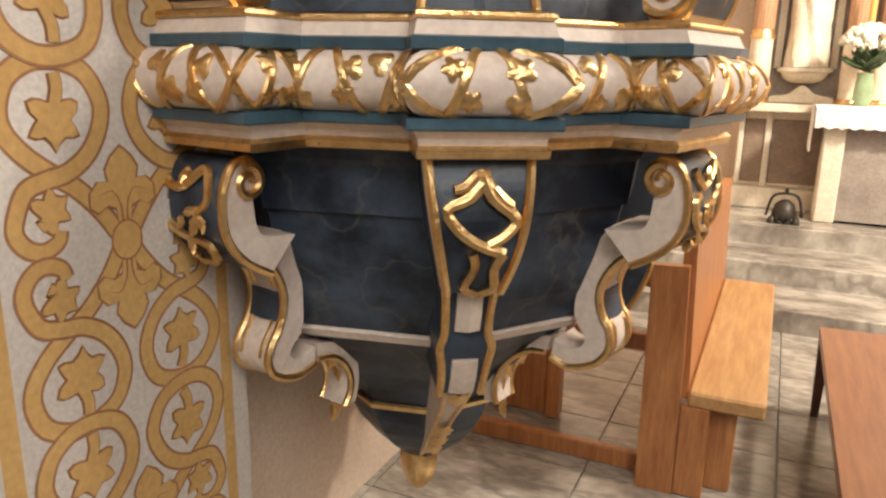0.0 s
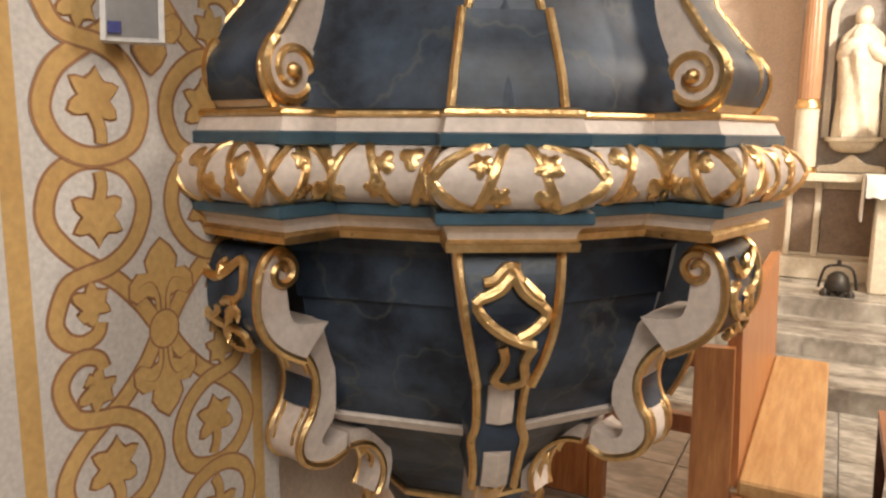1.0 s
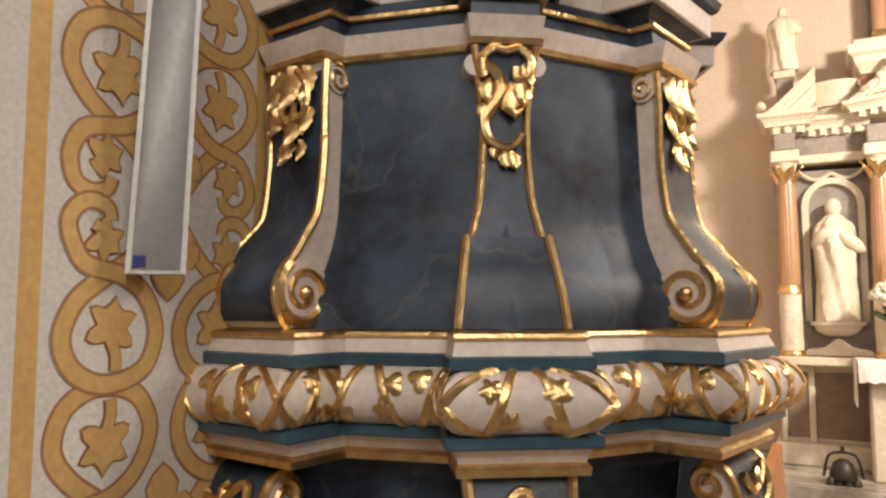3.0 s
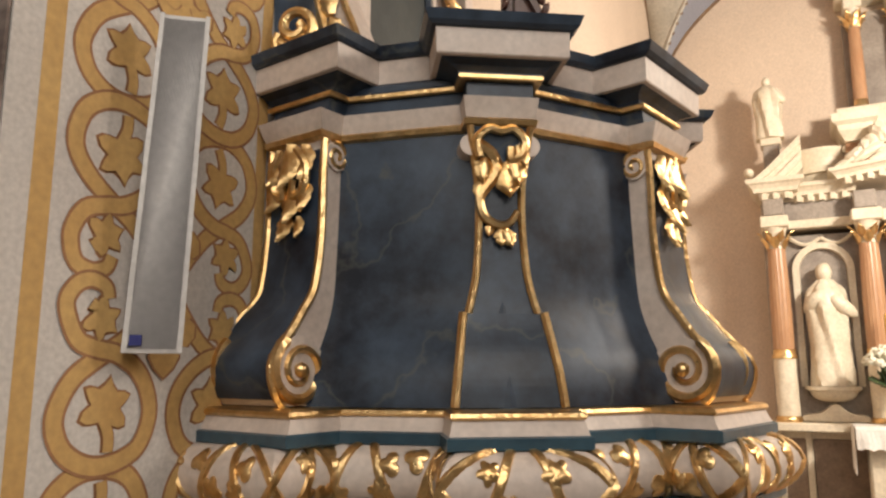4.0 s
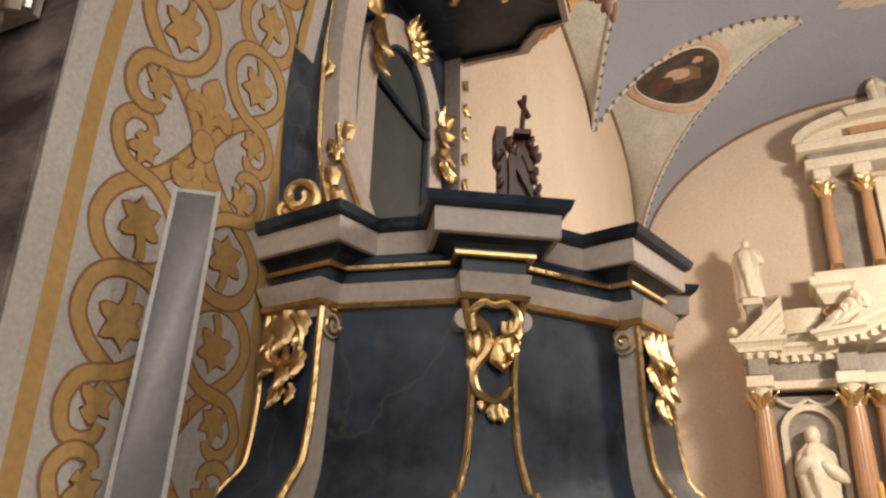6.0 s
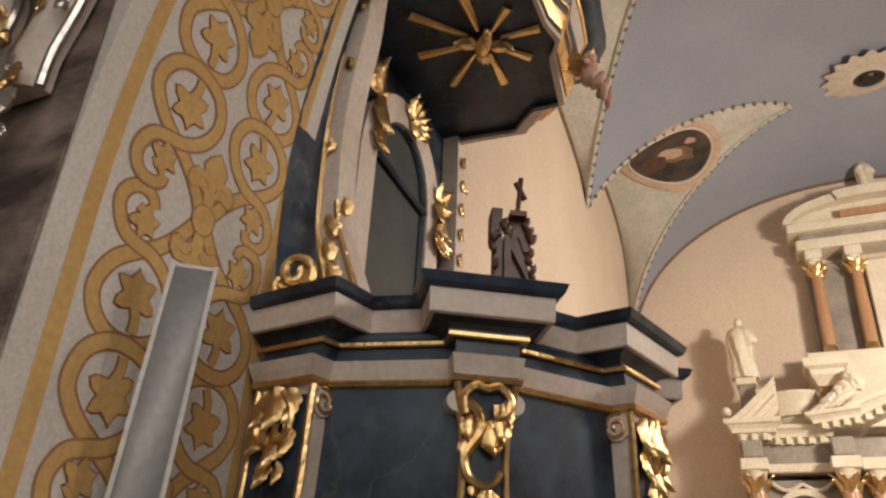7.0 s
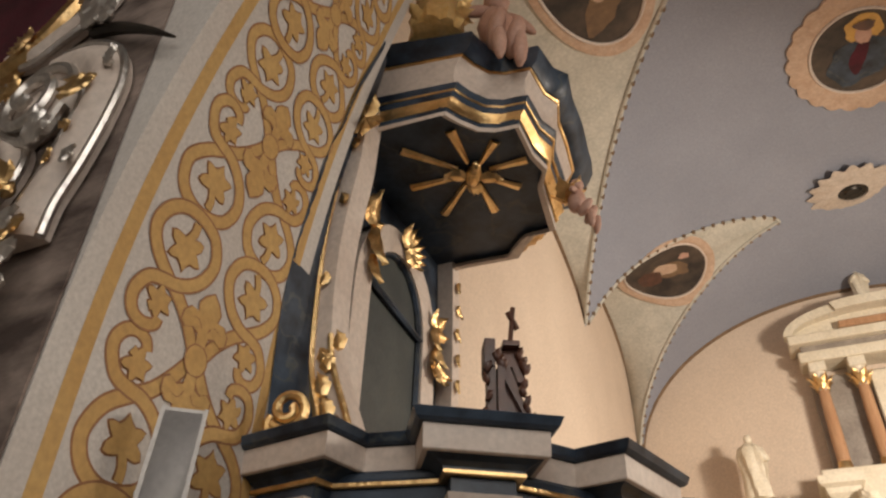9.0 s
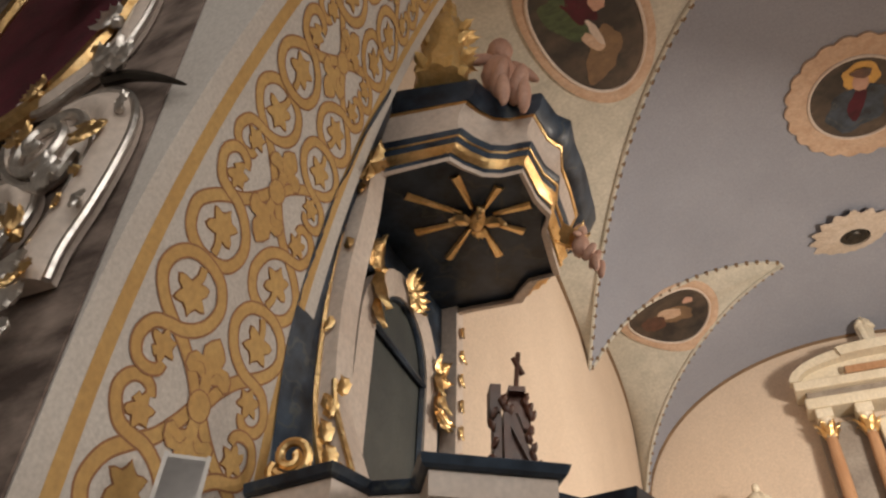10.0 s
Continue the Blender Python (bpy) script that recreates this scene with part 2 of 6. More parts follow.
# the body of the pulpit: its own axis, with corner blocks in turn for pilasters and ribs
PX, PY, PA = -0.43, 3.167, 33.5
BLOCKS = (0, 43, 86, 129, 180, 231, 274, 317)


def at_side(phi):
    """place(lateral, z, radial) for the side of the pulpit body phi degrees round from its front."""
    a = radians(PA + phi)
    d, s = Vector((math.sin(a), -math.cos(a))), Vector((math.cos(a), math.sin(a)))

    def place(l, z, r):
        return (PX + d.x * r + s.x * l, PY + d.y * r + s.y * l, z)
    return place


def plan(z, rB, hB, rP, rW, hW):
    """The outline at z: pilaster blocks rB, hB; rib blocks rW, hW; flat panels between them at rP."""
    pts = []
    for k, phi in enumerate(BLOCKS):
        f = at_side(phi)
        r, h = ((rB, hB), (rW, hW))[k % 2]
        before = radians((phi - BLOCKS[k - 1]) % 360 / 2)
        after = radians((BLOCKS[(k + 1) % 8] - phi) % 360 / 2)
        ra = min(r, (rP - h * math.sin(before)) / math.cos(before))
        rb = min(r, (rP - h * math.sin(after)) / math.cos(after))
        pts += [f(-h, z, ra), f(-h, z, r), f(h, z, r), f(h, z, rb)]
    return pts


def ring_part(name, rows, material, parent, label="", smooth=False):
    bm = bmesh.new()
    loft(bm, [plan(*r) for r in rows])
    return part(name, bm, material, parent, label, smooth)


def body_part(name, rows, material, parent, label="", smooth=False):
    """Flat panels that meet at the corners behind the pilasters and ribs."""
    bm = bmesh.new()
    loft(bm, [[at_side(phi)(0, z, r / math.cos(radians(21.5))) for phi in BLOCKS] for z, r in rows])
    return part(name, bm, material, parent, label, smooth)


pulpit = thing("pulpit", (OX, OY, -0.2), "dark blue marbled baroque pulpit with cream mouldings and gilded carving", "pulpit")

body_part("bowl", ((0.05, 0.05), (0.1, 0.11), (0.17, 0.185), (0.25, 0.245), (0.32, 0.28), (0.385, 0.3)), DARK, pulpit)
body_part("bowl_gold_band", ((0.385, 0.308), (0.39, 0.317), (0.408, 0.321), (0.414, 0.311)), GOLD, pulpit, "narrow gilded band")
body_part("bowl", ((0.414, 0.305), (0.48, 0.335), (0.56, 0.39), (0.7, 0.515), (0.79, 0.61)), DARK, pulpit)
body_part("bowl_cream_band", ((0.79, 0.63), (0.798, 0.635), (0.82, 0.65), (0.827, 0.642)), CREAM, pulpit, "narrow cream band")
body_part("bowl", ((0.827, 0.63), (0.94, 0.685), (1.06, 0.725), (1.15, 0.748), (1.24, 0.765)), DARK, pulpit)
body_part("bowl", ((1.24, 0.783), (1.3, 0.79), (1.38, 0.8), (1.4, 0.815), (1.436, 0.825)), DARK, pulpit)
CORNICE = (
    ("cornice_gold_edge", GOLD, ((1.436, 1.035, 0.152, 0.86, 1.040, 0.200), (1.442, 1.07, 0.166, 0.892, 1.070, 0.220), (1.462, 1.075, 0.168, 0.90, 1.075, 0.223), (1.473, 1.058, 0.162, 0.886, 1.062, 0.215))),
    ("cornice_cream_band", CREAM, ((1.473, 1.055, 0.16, 0.882, 1.058, 0.213), (1.49, 1.06, 0.164, 0.89, 1.065, 0.217), (1.51, 1.078, 0.176, 0.916, 1.085, 0.230))),
    ("cornice_teal_band", TEAL, ((1.51, 1.09, 0.192, 0.93, 1.10, 0.240), (1.515, 1.095, 0.194, 0.934, 1.105, 0.243), (1.54, 1.095, 0.194, 0.934, 1.105, 0.243), (1.545, 1.07, 0.19, 0.92, 1.09, 0.235))),
    ("cornice_teal_band", TEAL, ((1.695, 1.06, 0.18, 0.92, 1.08, 0.235), (1.7, 1.08, 0.182, 0.93, 1.095, 0.240), (1.728, 1.082, 0.182, 0.93, 1.095, 0.240), (1.732, 1.07, 0.176, 0.92, 1.085, 0.235))),
    ("cornice_cream_band", CREAM, ((1.732, 1.07, 0.175, 0.918, 1.082, 0.233), (1.752, 1.06, 0.17, 0.908, 1.072, 0.227), (1.77, 1.052, 0.166, 0.90, 1.065, 0.221))),
    ("cornice_gold_edge", GOLD, ((1.77, 1.058, 0.168, 0.905, 1.070, 0.225), (1.777, 1.066, 0.171, 0.912, 1.076, 0.228), (1.786, 1.062, 0.17, 0.908, 1.072, 0.226), (1.792, 1.04, 0.16, 0.89, 1.055, 0.215))),
)
for nm, ma, rows in CORNICE:
    ring_part(nm, rows, ma, pulpit)

# the round laurel moulding
rows = []
for k in range(11):
    a = math.pi * (k / 10 - 0.5)
    b = 0.075 * math.cos(a)
    rows.append((1.62 + 0.079 * math.sin(a), 1.06 + b, 0.135 + b, 0.91 + b, 1.08 + b, 0.19 + b))
torus = ring_part("laurel_moulding", rows, CREAM, pulpit, "round cream moulding wound with gilded ribbon", True)


def around(z, off):
    """The way round the moulding at its widest, as a list of points and outward directions."""
    ring = [Vector(p) for p in plan(z, 1.06 + off, 0.135 + off, 0.91 + off, 1.08 + off, 0.19 + off)]
    start = 29
    ring = ring[start:] + ring[:start]
    return ring[:16]


line = around(1.62, 0.0)
rng = random.Random(4)
CELL = 0.11


def on_torus(c, d, out, u, ang, off=0.004, corner=False):
    rad = 0.0765 + off
    reach = rad * math.cos(ang) * (1.36 if corner else 1.0) - (abs(u) * 0.9 if corner else 0.0)
    return c + d * u + Vector((0, 0, (rad + 0.003) * math.sin(ang))) + out * reach


def wrapped(bm, c, d, out, outline, proud, corner=False):
    """A leaf or ribbon outline (u, angle) laid on the round moulding, domed in its middle."""
    mu, ma = sum(p[0] for p in outline) / len(outline), sum(p[1] for p in outline) / len(outline)
    rings = []
    for k, off in ((1.0, -0.006), (1.0, 0.003), (0.6, proud * 0.8), (0.2, proud)):
        rings.append([on_torus(c, d, out, mu + (u - mu) * k, ma + (a - ma) * k, off, corner) for u, a in outline])
    loft(bm, rings)


def lobed(u0, a0, size, turn, lobes=5):
    pts = []
    for k in range(28):
        t = 2 * math.pi * k / 28
        r = size * (0.55 + 0.45 * abs(math.cos(lobes * t / 2)))
        pts.append((u0 + r * math.cos(t + turn) * 0.9, a0 + r * math.sin(t + turn) / 0.08))
    return pts


count_all = 0
for a, b in zip(line, line[1:]):
    d = (b - a).normalized()
    ln = (b - a).length
    out = Vector((d.y, -d.x, 0))
    cells = max(1, round(ln / CELL))
    for i in range(cells):
        c = a.lerp(b, (i + 0.5) / cells)
        lean = 1 if count_all % 2 else -1
        count_all += 1
        bm = bmesh.new()
        w = 0.015
        path = [(lean * (k / 10 - 0.5) * 0.085, (k / 10 - 0.5) * 2.9) for k in range(11)]
        rows = []
        for u, ang in path:
            rows.append([on_torus(c, d, out, u - w, ang, -0.004), on_torus(c, d, out, u - w * 0.7, ang, 0.006), on_torus(c, d, out, u, ang, 0.0085), on_torus(c, d, out, u + w * 0.7, ang, 0.006), on_torus(c, d, out, u + w, ang, -0.004)])
        loft(bm, rows)
        part("gold_ribbon", bm, GOLD, torus, smooth=True)
        for ang, sz in ((rng.uniform(0.35, 0.75), rng.uniform(0.032, 0.045)), (rng.uniform(-0.75, -0.3), rng.uniform(0.032, 0.045))):
            bm = bmesh.new()
            wrapped(bm, c, d, out, lobed(rng.uniform(-0.02, 0.02) + 0.018 * lean * (1 if ang < 0 else -1), ang, sz, rng.uniform(0, 6), rng.choice((3, 5))), 0.01)
            part("laurel_leaf", bm, GOLD, torus, smooth=True)

# crossed ribbons over the corners of the moulding
for a, b, c in zip(line, line[1:], line[2:]):
    d0, d1 = (b - a).normalized(), (c - b).normalized()
    if d0.cross(d1).z < 0.3:
        continue
    d = (d0 + d1).normalized()
    out = Vector((d.y, -d.x, 0))
    for lean in (-1, 1):
        bm = bmesh.new()
        rows = []
        for k in range(13):
            u, ang = lean * (k / 12 - 0.5) * 0.11, (k / 12 - 0.5) * 2.8
            rows.append([on_torus(b, d, out, u + w, ang, o, True) for w, o in ((-0.014, -0.004), (-0.009, 0.006), (0, 0.008 + 0.002 * lean), (0.009, 0.006), (0.014, -0.004))])
        loft(bm, rows)
        part("gold_ribbon", bm, GOLD, torus, smooth=True)

# parapet
BODY = ((1.792, 0.895), (1.85, 0.885), (1.92, 0.865), (1.99, 0.835), (2.06, 0.812), (2.13, 0.80), (2.25, 0.794), (2.4, 0.789), (2.52, 0.786), (2.6, 0.786))
body_part("parapet", smooth_line(BODY, 3), DARK, pulpit, "dark blue marbled parapet panels", True)
FRIEZE = (
    ("frieze_gold_edge", GOLD, ((2.582, 0.86, 0.088, 0.785, 0.875, 0.115), (2.588, 0.886, 0.106, 0.80, 0.893, 0.128), (2.602, 0.892, 0.108, 0.804, 0.898, 0.13), (2.608, 0.882, 0.102, 0.798, 0.89, 0.125))),
    ("frieze_cream_band", CREAM, ((2.608, 0.885, 0.1, 0.796, 0.89, 0.126), (2.63, 0.892, 0.105, 0.802, 0.9, 0.134), (2.665, 0.905, 0.11, 0.81, 0.912, 0.142))),
    ("frieze_dark_band", DARK, ((2.665, 0.88, 0.098, 0.78, 0.865, 0.125), (2.716, 0.88, 0.098, 0.775, 0.86, 0.125))),
    ("frieze_gold_line", GOLD, ((2.716, 0.9, 0.12, 0.79, 0.872, 0.14), (2.72, 0.906, 0.124, 0.794, 0.876, 0.143), (2.73, 0.906, 0.124, 0.794, 0.876, 0.143), (2.733, 0.895, 0.12, 0.79, 0.87, 0.14))),
    ("ledge_dark_cove", DARK, ((2.733, 0.885, 0.12, 0.78, 0.86, 0.14), (2.745, 0.885, 0.125, 0.775, 0.86, 0.145), (2.76, 0.9, 0.145, 0.775, 0.87, 0.165), (2.772, 0.925, 0.175, 0.765, 0.9, 0.195))),
    ("ledge_cream_fascia", CREAM, ((2.772, 0.94, 0.19, 0.76, 0.915, 0.21), (2.776, 0.944, 0.192, 0.762, 0.918, 0.212), (2.85, 0.946, 0.194, 0.764, 0.92, 0.214), (2.853, 0.942, 0.191, 0.76, 0.916, 0.21))),
    ("ledge_top", DARK, ((2.853, 0.958, 0.206, 0.774, 0.93, 0.222), (2.862, 0.97, 0.218, 0.784, 0.942, 0.23), (2.888, 0.982, 0.228, 0.794, 0.952, 0.238), (2.894, 0.971, 0.22, 0.784, 0.944, 0.232))),
)
for nm, ma, rows in FRIEZE:
    ring_part(nm, rows, ma, pulpit)


def edge_lines(rows, place, parent, r=0.011, inset=0.0, proud=0.004):
    """Two gilded beads down the edges of a swelling front panel of (z, half, radial)."""
    line = smooth_line(rows, 4)
    for s in (-1, 1):
        bm = bmesh.new()
        tube(bm, [place(s * (h - inset), z, rr + proud) for z, h, rr in line], r, 6)
        part("gold_edge", bm, GOLD, parent, smooth=True)


def swelling(rows, place, back, material, parent, name, label=""):
    bm = bmesh.new()
    loft(bm, [[place(-h, z, back), place(-h, z, rr), place(h, z, rr), place(h, z, back)] for z, h, rr in smooth_line(rows, 4)])
    return part(name, bm, material, parent, label)


def front_pilaster(phi):
    """The flat pilaster on a corner of the parapet."""
    place = at_side(phi)
    up = ((2.585, 0.092, 0.875), (2.5, 0.08, 0.86), (2.4, 0.067, 0.855), (2.28, 0.067, 0.855), (2.16, 0.076, 0.86), (2.09, 0.09, 0.866), (2.045, 0.102, 0.872))
    low = ((2.045, 0.117, 0.885), (2.0, 0.124, 0.90), (1.94, 0.132, 0.925), (1.87, 0.142, 0.945), (1.795, 0.15, 0.955))
    body = swelling(up, place, 0.5, DARK, pulpit, "pilaster", "dark blue swelling pilaster with gilded edges")
    edge_lines(up, place, body, 0.0115, 0.004)
    foot = swelling(low, place, 0.5, DARK, pulpit, "pilaster_foot")
    edge_lines(low, place, foot, 0.0125, 0.004)
    for s in (-1, 1):
        bm = bmesh.new()
        tube(bm, [place(s * 0.085, 2.53, 0.8), place(s * 0.085, 2.53, 0.872)], 0.032, 14)
        part("cream_volute", bm, CREAM, body, "small cream scroll", True)
    bm = bmesh.new()
    crest = smooth_line(((-0.062, 2.49), (-0.07, 2.54), (-0.035, 2.575), (0.0, 2.568), (0.04, 2.575), (0.07, 2.54), (0.06, 2.5), (0.03, 2.485), (0.028, 2.52)), 4)
    tube(bm, [place(u, v, 0.885) for u, v in crest], 0.013, 6)
    part("carved_crest", bm, GOLD, body, "gilded scrolling crest", True)
    bm = bmesh.new()
    curl = smooth_line(((-0.066, 2.53), (-0.025, 2.5), (-0.012, 2.45), (-0.045, 2.4), (-0.062, 2.37), (-0.05, 2.32), (-0.008, 2.295), (0.026, 2.305), (0.046, 2.335)), 4)
    tube(bm, [place(u, v, 0.875) for u, v in curl], 0.016, 6, lambda t: 1.2 - 0.6 * t)
    part("carved_scroll", bm, GOLD, body, "gilded scroll", True)
    for u, v, du, dv, sz in ((0.035, 2.5, 0.15, -1, 0.11), (0.012, 2.475, 0.1, -1, 0.12), (-0.045, 2.49, -0.1, -1, 0.09), (0.05, 2.53, 0.3, -1, 0.08), (-0.005, 2.285, 0.1, -1, 0.06), (0.012, 2.285, 0.3, -1, 0.065), (-0.03, 2.3, -0.2, -1, 0.045), (-0.055, 2.42, -0.4, -1, 0.06)):
        a, b, o = Vector(place(u, v, 0.868)), Vector(place(u + du, v + dv, 0.868)), Vector(place(u, v, 1.8))
        bm = bmesh.new()
        acanthus(bm, a, b - a, o - a, sz, 0.12)
        part("carved_leaf", bm, GOLD, body, smooth=True)


def lower_bracket(phi, tail):
    """The tapering bracket under a middle block of the cornice."""
    place = at_side(phi)
    a = ((1.436, 0.136, 1.02), (1.36, 0.13, 1.045), (1.26, 0.116, 1.06), (1.17, 0.098, 1.04), (1.075, 0.076, 0.985))
    b = ((1.075, 0.072, 0.945), (1.0, 0.066, 0.92), (0.93, 0.066, 0.905), (0.885, 0.078, 0.9), (0.83, 0.07, 0.885), (0.77, 0.066, 0.86), (0.71, 0.066, 0.825))
    c = ((0.71, 0.044, 0.80), (0.6, 0.034, 0.69), (0.48, 0.028, 0.55), (0.36, 0.03, 0.42), (0.25, 0.03, 0.30), (0.15, 0.034, 0.19))
    panel = swelling(a, place, 0.6, DARK, pulpit, "bracket", "dark blue tapering bracket with gilded strapwork")
    edge_lines(a, place, panel, 0.013, 0.004)
    for s in (-1, 1):
        bm = bmesh.new()
        loft(bm, [[place(s * (h + 0.001), z, rr - 0.012), place(s * (h + 0.006), z, rr - 0.012), place(s * (h + 0.006), z, rr - 0.07), place(s * (h + 0.001), z, rr - 0.07)] for z, h, rr in smooth_line(a, 4)])
        part("cream_return", bm, CREAM, panel, "cream side of the bracket")
    waist = swelling(b, place, 0.5, DARK, pulpit, "bracket_waist")
    edge_lines(b, place, waist, 0.013, 0.003)
    if tail:
        swelling(c, place, 0.05, CREAM, pulpit, "bracket_tail")
        edge_lines(c, place, waist, 0.008, 0.003)
    for z0, z1, h, r0, r1 in ((1.065, 0.94, 0.036, 0.945, 0.91), (0.845, 0.72, 0.038, 0.895, 0.838)):
        bm = bmesh.new()
        loft(bm, [[place(-h, z, r - 0.02), place(-h, z, r + 0.006), place(0, z, r + 0.022), place(h, z, r + 0.006), place(h, z, r - 0.02)] for z, r in ((z0, r0), ((z0 + z1) / 2, (r0 + r1) / 2 + 0.008), (z1, r1))])
        part("cream_drop", bm, CREAM, waist, "cream moulded field", True)
    straps = (
        ((0.012, 1.392, 0.015), (-0.03, 1.345, 0.014), (-0.088, 1.315, 0.013), (-0.06, 1.265, 0.014), (-0.005, 1.225, 0.014), (0.062, 1.2, 0.015)),
        ((0.004, 1.4, 0.015), (0.03, 1.345, 0.017), (0.088, 1.292, 0.014), (0.062, 1.25, 0.013), (0.02, 1.225, 0.012)),
        ((-0.07, 1.365, 0.011), (-0.04, 1.372, 0.013), (-0.012, 1.4, 0.013), (0.02, 1.4, 0.012)),
        ((0.03, 1.37, 0.01), (0.06, 1.335, 0.014), (0.078, 1.325, 0.01)),
        ((-0.02, 1.2, 0.012), (-0.012, 1.16, 0.011), (-0.034, 1.098, 0.011), (0.0, 1.075, 0.012)),
        ((0.058, 1.2, 0.013), (0.038, 1.155, 0.012), (0.044, 1.098, 0.012), (0.006, 1.075, 0.012)),
    )
    for k, path in enumerate(straps):
        bm = bmesh.new()
        fine = smooth_line(path, 3)
        left, right = stroke(fine)

        def front(v):
            return 1.06 - 2.2 * max(0.0, 1.24 - v) ** 2 - 0.9 * max(0.0, v - 1.27) ** 2
        w = 0.012 + 0.003 * (k % 2)
        loft(bm, [[place(l[0], l[1], front(l[1]) - 0.01), place(l[0], l[1], front(l[1]) + w), place(m[0], m[1], front(m[1]) + w + 0.008), place(r[0], r[1], front(r[1]) + w), place(r[0], r[1], front(r[1]) - 0.01)] for l, m, r in zip(left, fine, right)])
        part("gold_strapwork", bm, GOLD, panel, "gilded interlaced strapwork")
    for v, r, sz in ((0.7, 0.81, 0.1), (0.45, 0.535, 0.12), (0.36, 0.44, 0.11), (0.27, 0.34, 0.1)) if tail else ():
        bm = bmesh.new()
        p = Vector(place(0, v, r))
        acanthus(bm, p, Vector(place(0, v - 1, r - 0.9)) - p, Vector(place(0, v, r + 1)) - p, sz, 0.1)
        part("gold_leaf_drop", bm, GOLD, panel, smooth=True)


def resampled(pts, n):
    """A smooth line through the points, in n even steps."""
    fine = [Vector(p) for p in smooth_line(pts, 8)]
    run = [0.0]
    for a, b in zip(fine, fine[1:]):
        run.append(run[-1] + (b - a).length)
    out, j = [], 0
    for k in range(n):
        want = run[-1] * k / (n - 1)
        while j < len(run) - 2 and run[j + 1] < want:
            j += 1
        f = (want - run[j]) / max(1e-9, run[j + 1] - run[j])
        out.append(fine[j].lerp(fine[j + 1], min(1, max(0, f))))
    return out


def rib_member(name, place, outer, inner, half, parent, face=None, label="", n=30, rim=0.0125):
    """A scrolled rib between an outer and an inner profile (radial, z), with gilded rims along its outer edges.
    half(v): lateral reach (from, to) at a height."""
    o, i = resampled(outer, n), resampled(inner, n)
    bm = bmesh.new()
    loft(bm, [[place(p.x, p.y, half(p.y)[0]), place(p.x, p.y, half(p.y)[1]), place(q.x, q.y, half(q.y)[1]), place(q.x, q.y, half(q.y)[0])] for p, q in zip(o, i)])
    rib = part(name, bm, CREAM, parent, label, True)
    if face:
        bm = bmesh.new()
        rings = []
        for k, p in enumerate(o[1:-1]):
            d = (o[k + 2] - o[k]).normalized()
            nrm = Vector((d.y, -d.x))
            if nrm.dot(p - i[k + 1]) < 0:
                nrm = -nrm
            a, b = half(p.y)
            q = p + nrm * 0.004
            r = p - nrm * 0.012
            rings.append([place(r.x, r.y, a * 0.97), place(q.x, q.y, a * 0.97), place(q.x, q.y, b * 0.97), place(r.x, r.y, b * 0.97)])
        loft(bm, rings)
        part("rib_face", bm, face, rib, "dark blue rib face" if face is DARK else "cream rib face", True)
    for s in (0, 1):
        bm = bmesh.new()
        tube(bm, [place(p.x, p.y, half(p.y)[s]) for p in o], rim, 6)
        part("rib_gold_rim", bm, GOLD, rib, smooth=True)
    return rib, o


